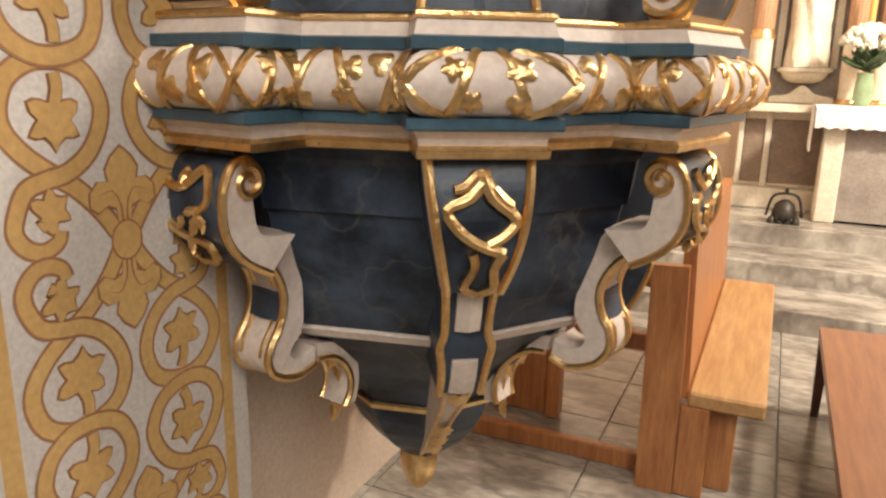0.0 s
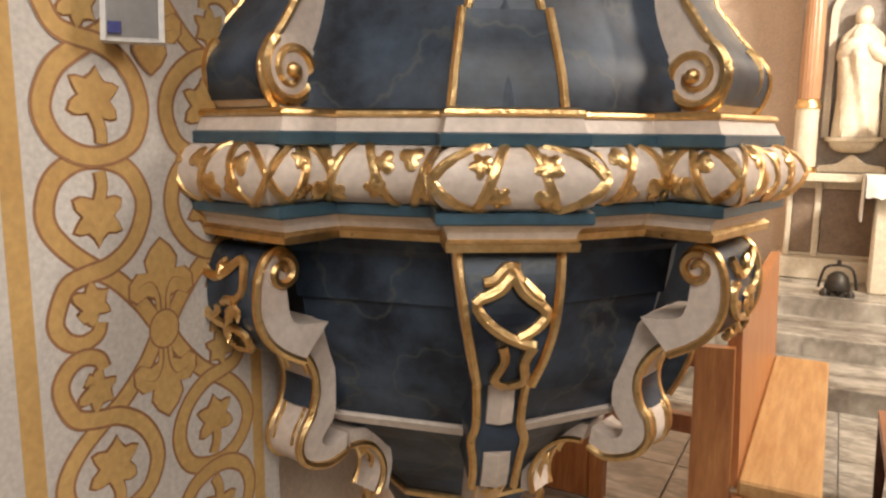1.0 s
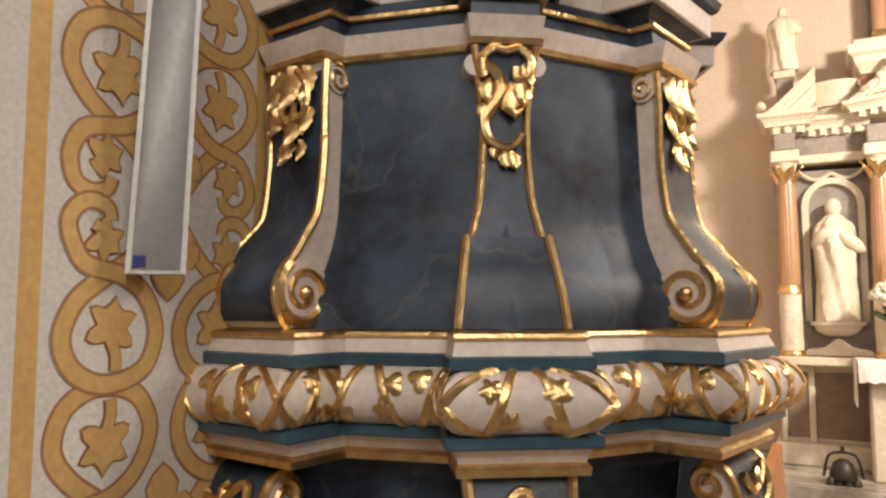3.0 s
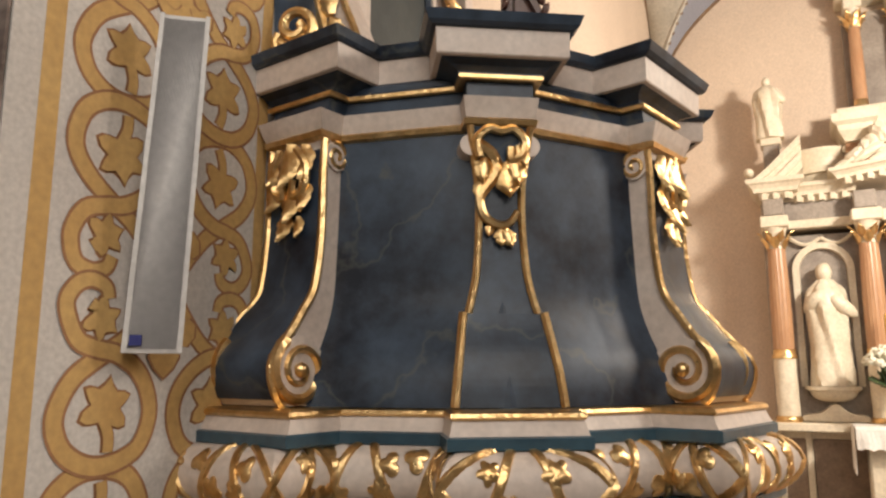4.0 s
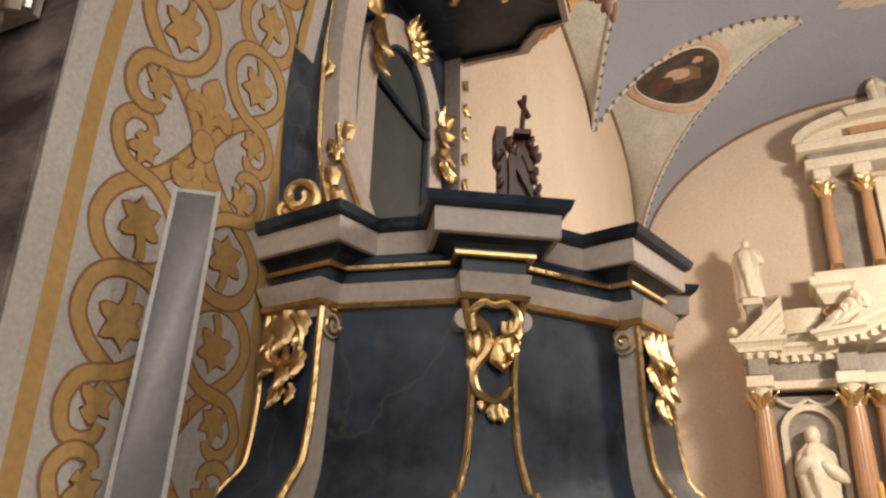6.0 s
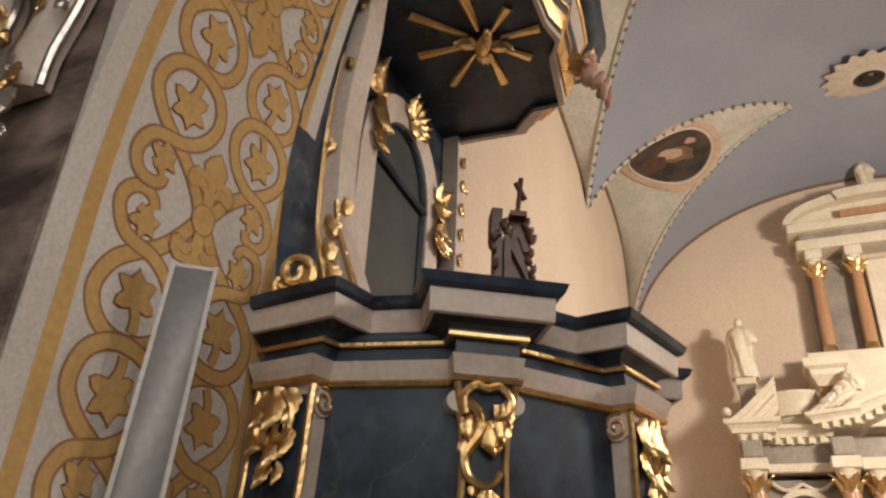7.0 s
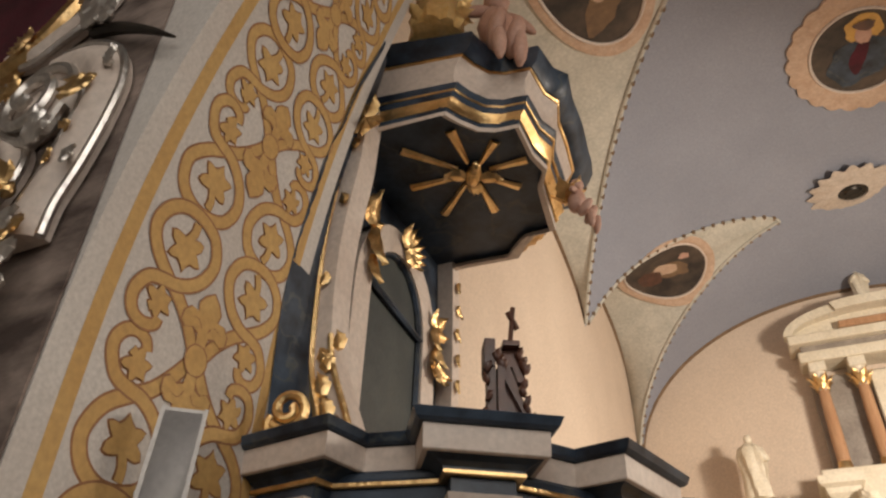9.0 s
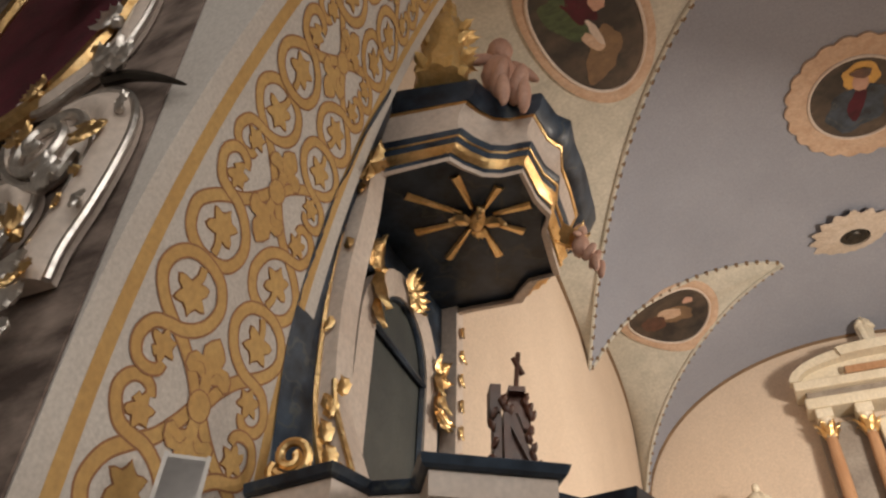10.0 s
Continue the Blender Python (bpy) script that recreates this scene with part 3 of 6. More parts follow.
def corner_ribs(phi, sign, deep):
    """The scrolled ribs of the parapet and of the bowl on a corner of the pulpit.
    sign: the side on which the foot flares; deep: how far the lower bowl ribs reach out."""
    face = at_side(phi)

    def place(u, v, w):
        return face(w, v, u)
    out = Vector(place(1, 0, 0)) - Vector(place(0, 0, 0))
    sd = Vector(place(0, 0, 1)) - Vector(place(0, 0, 0))

    # parapet rib
    def half(v):
        flare = 0.118 + 0.095 * min(1.0, max(0.0, (2.1 - v) / 0.25)) ** 0.7
        return (-flare, 0.118) if sign < 0 else (-0.118, flare)
    outer = ((0.868, 2.582), (0.872, 2.48), (0.872, 2.37), (0.875, 2.27), (0.895, 2.13), (0.94, 2.055), (0.985, 1.99), (1.035, 1.935), (1.045, 1.88), (1.02, 1.815), (1.0, 1.796))
    inner = ((0.76, 2.582), (0.765, 2.48), (0.77, 2.37), (0.775, 2.27), (0.79, 2.13), (0.81, 2.06), (0.84, 1.98), (0.86, 1.93), (0.86, 1.88), (0.85, 1.82), (0.85, 1.796))
    rib, o = rib_member("parapet_rib", place, outer, inner, half, pulpit, DARK, "cream scrolled rib with gilded rims")
    for s in (-1, 1):
        h = 0.118
        bm = bmesh.new()
        tube(bm, [place(0.948, 1.893, s * (h - 0.02)), place(0.948, 1.893, s * (h + 0.008))], 0.094, 26)
        part("scroll", bm, CREAM, rib, "cream scroll", True)
        bm = bmesh.new()
        tube(bm, [place(u, v, s * (h + 0.008)) for u, v in spiral(0.948, 1.893, 0.098, 0.024, 1.0, -1.7, 44)], 0.014, 6, lambda t: 1.25 - 0.7 * t)
        lump(bm, place(0.948, 1.893, s * (h + 0.012)), (0.022, 0.022, 0.022), rough=0.05)
        part("scroll_gold_rim", bm, GOLD, rib, smooth=True)
        bm = bmesh.new()
        tube(bm, [place(0.825, 2.535, s * 0.06), place(0.825, 2.535, s * (h + 0.01))], 0.045, 18)
        part("scroll", bm, CREAM, rib, "small cream scroll", True)
        bm = bmesh.new()
        tube(bm, [place(u, v, s * (h + 0.008)) for u, v in spiral(0.825, 2.535, 0.046, 0.008, 1.2, 1.5, 20)], 0.008, 6)
        part("scroll_gold_rim", bm, GOLD, rib, smooth=True)
    for l, z, dl, sz, r in ((-0.06, 2.57, -0.1, 0.13, 0.875), (0.0, 2.575, 0, 0.15, 0.885), (0.05, 2.57, 0.1, 0.12, 0.875), (-0.06, 2.47, -0.2, 0.11, 0.878), (0.045, 2.46, 0.2, 0.11, 0.878), (0.0, 2.44, 0.05, 0.12, 0.88), (-0.02, 2.37, -0.1, 0.1, 0.88), (0.03, 2.35, 0.1, 0.07, 0.88)):
        bm = bmesh.new()
        acanthus(bm, place(r, z, l), Vector((0, 0, -1)) + sd * dl, out, sz * 1.1, 0.22)
        part("carved_leaf", bm, GOLD, rib, smooth=True)
    for s in (-1, 1):
        bm = bmesh.new()
        tube(bm, [place(r, z, s * l * 1.3) for l, z, r in smooth_line(((0.02, 2.56, 0.9), (0.055, 2.5, 0.9), (0.05, 2.43, 0.9), (0.015, 2.41, 0.905), (0.02, 2.46, 0.91)), 4)], 0.012, 6)
        part("carved_scroll", bm, GOLD, rib, "gilded scroll", True)

    # bowl ribs, in three members that step inwards
    face2 = at_side(phi + (2 if phi > 0 else -2))

    def low(u, v, w):
        return face2(w, v, u)

    def push(pts):
        """Lets the lower members reach further out."""
        return [(u + deep * (0.05 * min(1, max(0, (1.08 - v) / 0.2)) + 0.36 * max(0.0, 0.8 - v)), v + deep * 0.22 * max(0.0, 0.85 - v)) for u, v in pts]
    outer = ((0.955, 1.385), (0.985, 1.41), (1.03, 1.395), (1.06, 1.34), (1.068, 1.27), (1.06, 1.21), (1.03, 1.155), (0.98, 1.11), (0.91, 1.07))
    inner = ((0.95, 1.375), (0.95, 1.36), (0.962, 1.335), (0.965, 1.30), (0.962, 1.26), (0.955, 1.22), (0.935, 1.19), (0.88, 1.178), (0.815, 1.172))
    rib, o = rib_member("bowl_rib", low, outer, inner, lambda v: (-0.175, 0.14) if sign < 0 else (-0.14, 0.16), pulpit, DARK, "cream scrolled rib under the cornice")
    for s in (-1, 1):
        bm = bmesh.new()
        tube(bm, [low(u, v, s * 0.146) for u, v in spiral(0.985, 1.345, 0.05, 0.012, 1.3, 1.3, 28)], 0.014, 6, lambda t: 1.2 - 0.5 * t)
        part("scroll_gold_rim", bm, GOLD, rib, smooth=True)
        bm = bmesh.new()
        tube(bm, [low(0.985, 1.345, s * 0.11), low(0.985, 1.345, s * 0.143)], 0.046, 18)
        part("scroll", bm, CREAM, rib, "small cream scroll", True)
    for pts in (((-0.085, 1.375), (-0.05, 1.33), (-0.02, 1.325), (0.02, 1.345), (0.07, 1.385), (0.085, 1.33), (0.075, 1.29), (0.045, 1.26), (0.05, 1.22)),
                ((-0.065, 1.3), (-0.085, 1.285), (-0.08, 1.24), (-0.05, 1.205), (0.0, 1.185), (0.055, 1.175), (0.07, 1.14), (0.04, 1.11), (0.0, 1.115), (-0.01, 1.14)),
                ((0.0, 1.335), (0.0, 1.36), (0.015, 1.375)), ((0.05, 1.265), (0.015, 1.262), (0.005, 1.25))):
        bm = bmesh.new()
        tube(bm, [low(max(q.x for q in o if abs(q.y - v) < 0.035) + 0.006, v, u * 1.25 + 0.015 * sign) for u, v in smooth_line(pts, 4)], 0.0135, 6, lambda t: 1.15 - 0.35 * t)
        part("gold_strapwork", bm, GOLD, rib, "gilded curling strapwork", True)
    for l, z, sz, dl in ((0.03, 1.25, 0.07, -0.2), (-0.03, 1.245, 0.05, -0.4), (0.05, 1.25, 0.055, 0.5), (-0.02, 1.18, 0.06, 0.8)):
        bm = bmesh.new()
        acanthus(bm, low(max(q.x for q in o if abs(q.y - z) < 0.035) + 0.004, z, l), Vector((0, 0, -1)) + sd * dl, out, sz, 0.1)
        part("gold_leaflet", bm, GOLD, rib, smooth=True)
    outer = push(((0.885, 1.09), (0.835, 1.05), (0.79, 0.985), (0.775, 0.92), (0.79, 0.86), (0.815, 0.82), (0.815, 0.75), (0.775, 0.69), (0.715, 0.655), (0.65, 0.64), (0.59, 0.66)))
    inner = push(((0.815, 1.175), (0.75, 1.09), (0.715, 1.0), (0.695, 0.93), (0.685, 0.86), (0.70, 0.815), (0.725, 0.77), (0.715, 0.735), (0.685, 0.715), (0.64, 0.715), (0.61, 0.735)))
    waist, o = rib_member("rib_waist", low, outer, inner, lambda v: (-0.075, 0.075), pulpit, CREAM, "cream S-curved rib", 40, 0.014)
    bm = bmesh.new()
    mid = [p for p in o if 0.83 < p.y - 0.05 * deep < 0.93]
    loft(bm, [[low(p.x - 0.01, p.y, -0.062), low(p.x + 0.01, p.y, -0.062), low(p.x + 0.016, p.y, 0), low(p.x + 0.01, p.y, 0.062), low(p.x - 0.01, p.y, 0.062)] for p in mid])
    part("rib_band", bm, DARK, waist, "dark blue band across the rib", True)
    for s in (-0.045, 0.045):
        for lo, hi in ((0.93, 1.06), (0.72, 0.84)):
            bm = bmesh.new()
            pts = [low(p.x + 0.006, p.y, s) for p in o if lo < p.y - 0.05 * deep < hi]
            tube(bm, pts, 0.007, 6)
            part("gold_bead", bm, GOLD, waist, smooth=True)
    outer = push(((0.56, 0.665), (0.5, 0.655), (0.44, 0.62), (0.385, 0.565), (0.345, 0.5), (0.33, 0.44), (0.335, 0.385)))
    inner = push(((0.59, 0.735), (0.52, 0.72), (0.44, 0.685), (0.36, 0.61), (0.31, 0.52), (0.29, 0.45), (0.28, 0.385)))
    tail, o = rib_member("rib_tail", low, outer, inner, lambda v: (-0.06, 0.06), pulpit, CREAM, "cream curved tail of the rib", 24, 0.012)
    for k, sz in ((6, 0.1), (11, 0.11), (16, 0.12), (20, 0.1), (23, 0.09)):
        bm = bmesh.new()
        p = o[k]
        acanthus(bm, low(p.x - 0.01, p.y, 0), Vector((0, 0, -1)) - out * (0.9 - 0.035 * k), out, sz, 0.15)
        part("gold_leaf_drop", bm, GOLD, tail, smooth=True)


for phi in (0, 86):
    front_pilaster(phi)
lower_bracket(0, True)
lower_bracket(86, False)
for phi, sign, deep in ((-43, -1, 1.0), (43, 1, 0.3), (129, 1, 0.3)):
    corner_ribs(phi, sign, deep)

bm = bmesh.new()
lathe(bm, ((0.02, 0.13), (0.05, 0.1), (0.07, 0.06), (0.078, 0.02), (0.068, -0.05), (0.042, -0.11), (0.012, -0.14)), (PX - 0.012, PY - 0.01, 0.02), 24, lambda a, z: 0.09 * math.sin(10 * math.pi * a * 2 + z * 90))
part("pine_cone_finial", bm, GOLD, pulpit, "gilded pine cone", True)


# ---- setting: arch, walls, vault, floor ----
JX, Y0, Y1 = -0.733, 1.49, 2.42
ZS, AR = 2.8, 4.2


def solid(name, bm, material, kind="structure", label="", smooth=False):
    ob = part(name, bm, material, smooth=smooth)
    return tagged(ob, label, "", "", kind)


def band_at(y, s, off=0.0):
    """A point on the jamb and the underside of the arch: s runs up the jamb and round the arch."""
    if s <= ZS:
        return (JX + off, y, s)
    a = (s - ZS) / AR
    splay = 1.08 - 0.5 * (y - Y0) / (Y1 - Y0)
    return (JX + (AR - AR * math.cos(a)) * splay + off * math.cos(a), y, ZS + (AR - off) * math.sin(a))


# the wall that the arch goes through
bm = bmesh.new()
arcs = [[(JX, y, -0.4)] + [band_at(y, ZS + AR * math.pi * k / 240) for k in range(241)] + [(JX + 2 * AR, y, -0.4)] for y in (Y0, Y1)]
outer = [(-5.0, -0.4)] + [(-5.0 + 16.4 * k / 240, 9.6) for k in range(241)] + [(11.4, -0.4)]
loft(bm, [[(x, Y0, z) for x, z in outer], arcs[0], arcs[1], [(x, Y1, z) for x, z in outer]], closed=False, caps=False)
arch = solid("wall_arch", bm, PLASTER, label="white plaster arch between nave and chancel", smooth=True)

bm = bmesh.new()
box(bm, -5.0, JX - 0.004, Y0 - 0.012, Y0 - 0.004, -0.4, 9.6)
solid("wall_nave", bm, FRESCO, label="dark brown clouded fresco wall beside the arch")


PACE = ((-9.0, -9.0), (3.04, 3.034), (3.958, 3.913), (4.876, 4.629), (5.8, 5.25), (9.0, 7.4))


def paint_at(y, s, off):
    """A point of the painted pattern, whose repeats shorten towards the top of the arch."""
    for (a, b), (c, d) in zip(PACE, PACE[1:]):
        if s <= c:
            return band_at(y, b + (d - b) * (s - a) / (c - a), off)
    return band_at(y, s, off)


def ribbon(bm, pts, half, off, closed=False):
    """A flat painted ribbon on the band through points (y, s)."""
    n = len(pts)
    rings = []
    for i, (y, s) in enumerate(pts):
        a = pts[(i - 1) % n] if closed or i else pts[i]
        b = pts[(i + 1) % n] if closed or i < n - 1 else pts[i]
        d = Vector((b[0] - a[0], b[1] - a[1]))
        d = d.normalized() if d.length else Vector((1, 0))
        h = half(i / (n - 1)) if callable(half) else half
        rings.append([paint_at(y - d.y * h, s + d.x * h, off), paint_at(y + d.y * h, s - d.x * h, off)])
    if closed:
        rings.append(rings[0])
    loft(bm, rings, closed=False, caps=False)


def fan(bm, c, pts, off):
    m = bm.verts.new(paint_at(*c, off))
    vs = [bm.verts.new(paint_at(*p, off)) for p in pts]
    for i in range(len(vs)):
        bm.faces.new((m, vs[i], vs[(i + 1) % len(vs)]))


IVY = ((0.0, 1.0), (0.16, 0.72), (0.34, 0.54), (0.62, 0.58), (0.86, 0.5), (0.72, 0.24), (0.54, 0.02), (0.78, -0.2), (0.86, -0.5), (0.62, -0.6), (0.38, -0.56), (0.2, -0.5), (0.0, -0.46))


def leaf_outline(cy, cs, r, turn, grow=0.0):
    """A pointed five-lobed ivy leaf whose tip looks along turn."""
    half = [(x, y) for x, y in IVY]
    pts = half + [(-x, y) for x, y in reversed(half[1:-1])]
    ca, sa = math.cos(turn), math.sin(turn)
    out = []
    for x, y in pts:
        k = 1 + grow / (r * max(0.35, math.hypot(x, y)))
        x, y = x * r * k, y * r * k
        out.append((cy + y * ca + x * sa, cs + y * sa - x * ca))
    return out


rust, ochre = bmesh.new(), bmesh.new()


def painted(pts, half, closed=False):
    ribbon(rust, pts, (lambda t: half(t) + 0.0075) if callable(half) else half + 0.0075, 0.0008 + painted.k, closed)
    ribbon(ochre, pts, half, 0.00105 + painted.k, closed)
    painted.count = (painted.count + 1) % 6
    painted.k = 0.0005 * painted.count


painted.count, painted.k = 0, 0.0


def painted_leaf(cy, cs, r, turn, stem):
    fan(rust, (cy, cs), leaf_outline(cy, cs, r, turn, 0.0075), 0.0004)
    foot = (cy - 0.4 * r * math.cos(turn), cs - 0.4 * r * math.sin(turn))
    mid = ((foot[0] + stem[0]) / 2 + 0.008, (foot[1] + stem[1]) / 2)
    line = smooth_line((foot, mid, stem), 3)
    ribbon(rust, line, 0.0195, 0.0005)
    fan(ochre, (cy, cs), leaf_outline(cy, cs, r, turn), 0.004)
    ribbon(ochre, line, 0.014, 0.0043)


MY, PER = 1.975, 0.918
rng = random.Random(2)
s0 = 1.205 - 3 * PER
# half of a three-lobed palmette: sideways, up
PALMETTE = ((0.018, 0.03), (0.024, 0.09), (0.05, 0.1), (0.08, 0.085), (0.102, 0.1), (0.1, 0.136), (0.074, 0.162), (0.042, 0.159), (0.05, 0.188), (0.032, 0.218), (0.0, 0.245))
# one strand of the vine, from the star out round the large ring and back into the small curl beside the star
STRAND = ((0.02, 0.02), (0.065, 0.082), (0.13, 0.15), (0.205, 0.2), (0.262, 0.245), (0.3, 0.3), (0.306, 0.355), (0.278, 0.415), (0.215, 0.452), (0.14, 0.452), (0.072, 0.42), (0.04, 0.35), (0.05, 0.285), (0.09, 0.228), (0.15, 0.19), (0.21, 0.178), (0.262, 0.16), (0.293, 0.11), (0.298, 0.065), (0.275, 0.026), (0.235, 0.012), (0.195, 0.026), (0.184, 0.055))
for k in range(12):
    s = s0 + k * PER
    for sd in (-1, 1):
        for up in (1, -1):
            shift = rng.uniform(-0.006, 0.006)

            def at(u, v):
                return (MY + sd * (u + shift) + rng.uniform(-0.0025, 0.0025), s + up * (v + shift))
            line = [at(u, v) for u, v in STRAND]
            vine = smooth_line(line, 5)
            painted(vine[:58], 0.0195)
            painted(vine[53:], lambda t: 0.0195 - 0.005 * t * t)
            tip = up * (-1.62 + rng.uniform(-0.15, 0.15))
            painted_leaf(*at(0.172, 0.318), 0.076 * rng.uniform(0.95, 1.05), tip if sd > 0 else math.pi - tip, at(0.16, 0.425))
            turn = up * (0.55 + rng.uniform(-0.2, 0.2))
            painted_leaf(*at(0.205, 0.105), 0.056, (math.pi - turn) if sd > 0 else turn, at(0.236, 0.07))
    # star with two three-lobed palmettes
    for up in (1, -1):
        side = PALMETTE + tuple((-u, v) for u, v in reversed(PALMETTE[:-1]))
        for bm_, grow, off in ((rust, 0.0075, 0.0042), (ochre, 0.0, 0.0044)):
            fan(bm_, (MY, s + up * 0.15), [(MY + u * (1 + grow / max(0.03, math.hypot(u, v - 0.15))), s + up * (0.15 + (v - 0.15) * (1 + grow / max(0.03, math.hypot(u, v - 0.15))))) for u, v in side], off)
        for sd in (-1, 1):
            ribbon(rust, [(MY + sd * u, s + up * v) for u, v in smooth_line(((0.007, 0.05), (0.012, 0.1), (0.036, 0.135), (0.075, 0.125)), 4)], lambda t: 0.0035 * (1.1 - t), 0.0045)
    disc = [(MY + 0.046 * math.cos(2 * math.pi * q / 22), s + 0.05 * math.sin(2 * math.pi * q / 22)) for q in range(22)]
    fan(rust, (MY, s), [(MY + (y - MY) * 1.12, s + (v - s) * 1.12) for y, v in disc], 0.0046)
    fan(ochre, (MY, s), disc, 0.005)
for y, h in ((1.592, 0.026), (2.325, 0.024)):
    ribbon(ochre, [(y, -0.4 + 0.15 * k) for k in range(70)], h, 0.0006)
part("ornament_outline", rust, RUST, arch, "rust-brown painted outline")["kind"] = "stuff"
part("ornament", ochre, OCHRE, arch, "ochre painted vine scrolls and stripes")["kind"] = "stuff"

# chancel walls
EY, LX, RX, CX = 10.4, -0.9, 5.05, 2.1
bm = bmesh.new()
box(bm, LX - 0.6, LX, Y1 + 0.002, EY, -0.4, 8.8)
solid("wall_west", bm, WALL, label="warm cream plaster wall of the chancel")
bm = bmesh.new()
box(bm, RX, RX + 0.6, Y1 + 0.002, EY, -0.4, 8.8)
solid("wall_east", bm, WALL)
bm = bmesh.new()
box(bm, LX - 0.6, RX + 0.6, EY + 0.002, EY + 0.5, -0.4, 8.8)
solid("wall_end", bm, WALL, label="warm cream end wall behind the altar")



def crown(y):
    return 7.45 + 0.55 * max(0.0, 1 - ((y - 7.0) / 3.4) ** 2)


def half_span(y):
    return 3.22 - 0.26 * min(1, max(0, (y - 9.2) / 1.2))


def barrel(x, y):
    k = max(0.0, 1 - ((x - CX) / half_span(y)) ** 2)
    return 5.35 + (crown(y) - 5.35) * math.sqrt(k)


# lunettes: middle, reach towards the arch, reach towards the altar, depth into the vault
BAYS = ((8.9, 0.9, 1.45, 2.4), (4.2, 1.75, 3.78, 2.3))


def bay_at(y):
    for yc, ha, hb, dp in BAYS:
        u = abs(y - yc) / (ha if y < yc else hb)
        if u < 1:
            return u, dp
    return None


def meet(y):
    """How far from the wall the lunette cuts into the vault at y."""
    bay = bay_at(y)
    if not bay:
        return LX
    return LX + bay[1] * (1 - bay[0] ** (1.5 if BAYS[0][0] - BAYS[0][1] < y < BAYS[0][0] else 0.8)) ** 1.05


def vault_z(x, y):
    """Height of whatever covers the chancel at x, y: vault or lunette."""
    bay, xm = bay_at(y), meet(y)
    if not bay or x >= xm:
        return barrel(x, y)
    wall_z = 6.25 + 0.95 * math.sqrt(1 - bay[0] ** 2)
    return wall_z + (barrel(xm, y) - wall_z) * (x - LX) / (xm - LX)


marks = [yc + k for yc, ha, hb, dp in BAYS for k in (-ha, 0, hb)]
ys = sorted({round(Y1 + 0.002 + (EY - Y1) * k / 150, 4) for k in range(151)} | {round(m, 4) for m in marks if Y1 < m < EY})
bm = bmesh.new()
loft(bm, [[(meet(y) + (RX - meet(y)) * k / 40, y, barrel(meet(y) + (RX - meet(y)) * k / 40, y)) for k in range(41)] for y in ys], closed=False, caps=False)
solid("ceiling_vault", bm, VAULT, label="grey painted barrel vault over the chancel", smooth=True)
for yc, ha, hb, dp in BAYS:
    yy = [y for y in ys if yc - ha + 1e-3 < y < yc + hb - 1e-3]
    bm = bmesh.new()
    loft(bm, [[(LX + (meet(y) - LX) * k / 16, y, vault_z(LX + (meet(y) - LX) * k / 16.001, y)) for k in range(17)] for y in yy], closed=False, caps=False)
    solid("ceiling_lunette", bm, LUNETTE, label="pale green stencilled lunette cutting into the vault", smooth=True)
    bm = bmesh.new()
    edge = [Vector((meet(y) + 0.005, y, barrel(meet(y), y) - 0.01)) for y in yy]
    tube(bm, edge, 0.022, 6)
    trim = solid("trim_lunette", bm, LUNETTE)
    run, gap, bm = 0.0, 0.0, bmesh.new()
    for a, b in zip(edge, edge[1:]):
        d = (b - a).normalized()
        while run + (b - a).length > gap:
            p = a + d * (gap - run)
            side = d.cross(Vector((0, 0, 1))).normalized() * 0.035
            tube(bm, [p - side * 0.2, p + side], 0.028, 4)
            gap += 0.135
        run += (b - a).length
    part("dentil", bm, TRIM, trim)
    bm = bmesh.new()
    tube(bm, [(LX + 0.01, y, vault_z(LX, y)) for y in yy], 0.026, 6)
    solid("trim_wall_arch", bm, TRIM)

bm = bmesh.new()
tube(bm, [(CX + half_span(EY) * math.cos(a), EY - 0.005, 5.35 + (crown(EY) - 5.35) * math.sin(a)) for a in [math.pi * k / 60 for k in range(61)]], 0.026, 6)
solid("trim_end_arch", bm, TRIM)


def oval_picture(centre, axis_a, axis_b, label, border=0.22, frills=0):
    """An oval painting lying on the vault: canvas, thin bead and a peach border."""
    c, u, v = Vector(centre), Vector(axis_a), Vector(axis_b)

    def at(p, q, off):
        x, y = c + u * p + v * q
        return (x, y, vault_z(x, y) - off)
    ob = thing("ceiling_painting", (c.x, c.y, vault_z(c.x, c.y)), label, "painting", "paintings on the vault")
    m = 144

    def loop(k, off, wave=0.0):
        return [at(k * (1 + wave * abs(math.sin(frills * math.pi * i / m))) * math.cos(2 * math.pi * i / m), k * (1 + wave * abs(math.sin(frills * math.pi * i / m))) * math.sin(2 * math.pi * i / m), off) for i in range(m)]
    bm = bmesh.new()
    loft(bm, [loop(0.98, 0.03), loop(1 + border * 0.5, 0.035), loop(1 + border, 0.028, 0.06 if frills else 0), loop(1 + border, 0.0, 0.06 if frills else 0)], caps=False)
    part("border", bm, PEACH, ob, "peach painted border")
    bm = bmesh.new()
    rings = [loop(k, 0.032) for k in (1.0, 0.8, 0.6, 0.4, 0.2, 0.02)]
    loft(bm, rings, caps=False)
    part("canvas", bm, PAINTING, ob, "dark oil painting")
    bm = bmesh.new()
    rim = loop(1.0, 0.036)
    tube(bm, rim + rim[:1], 0.016, 6)
    part("bead", bm, CREAM, ob)
    return ob, at


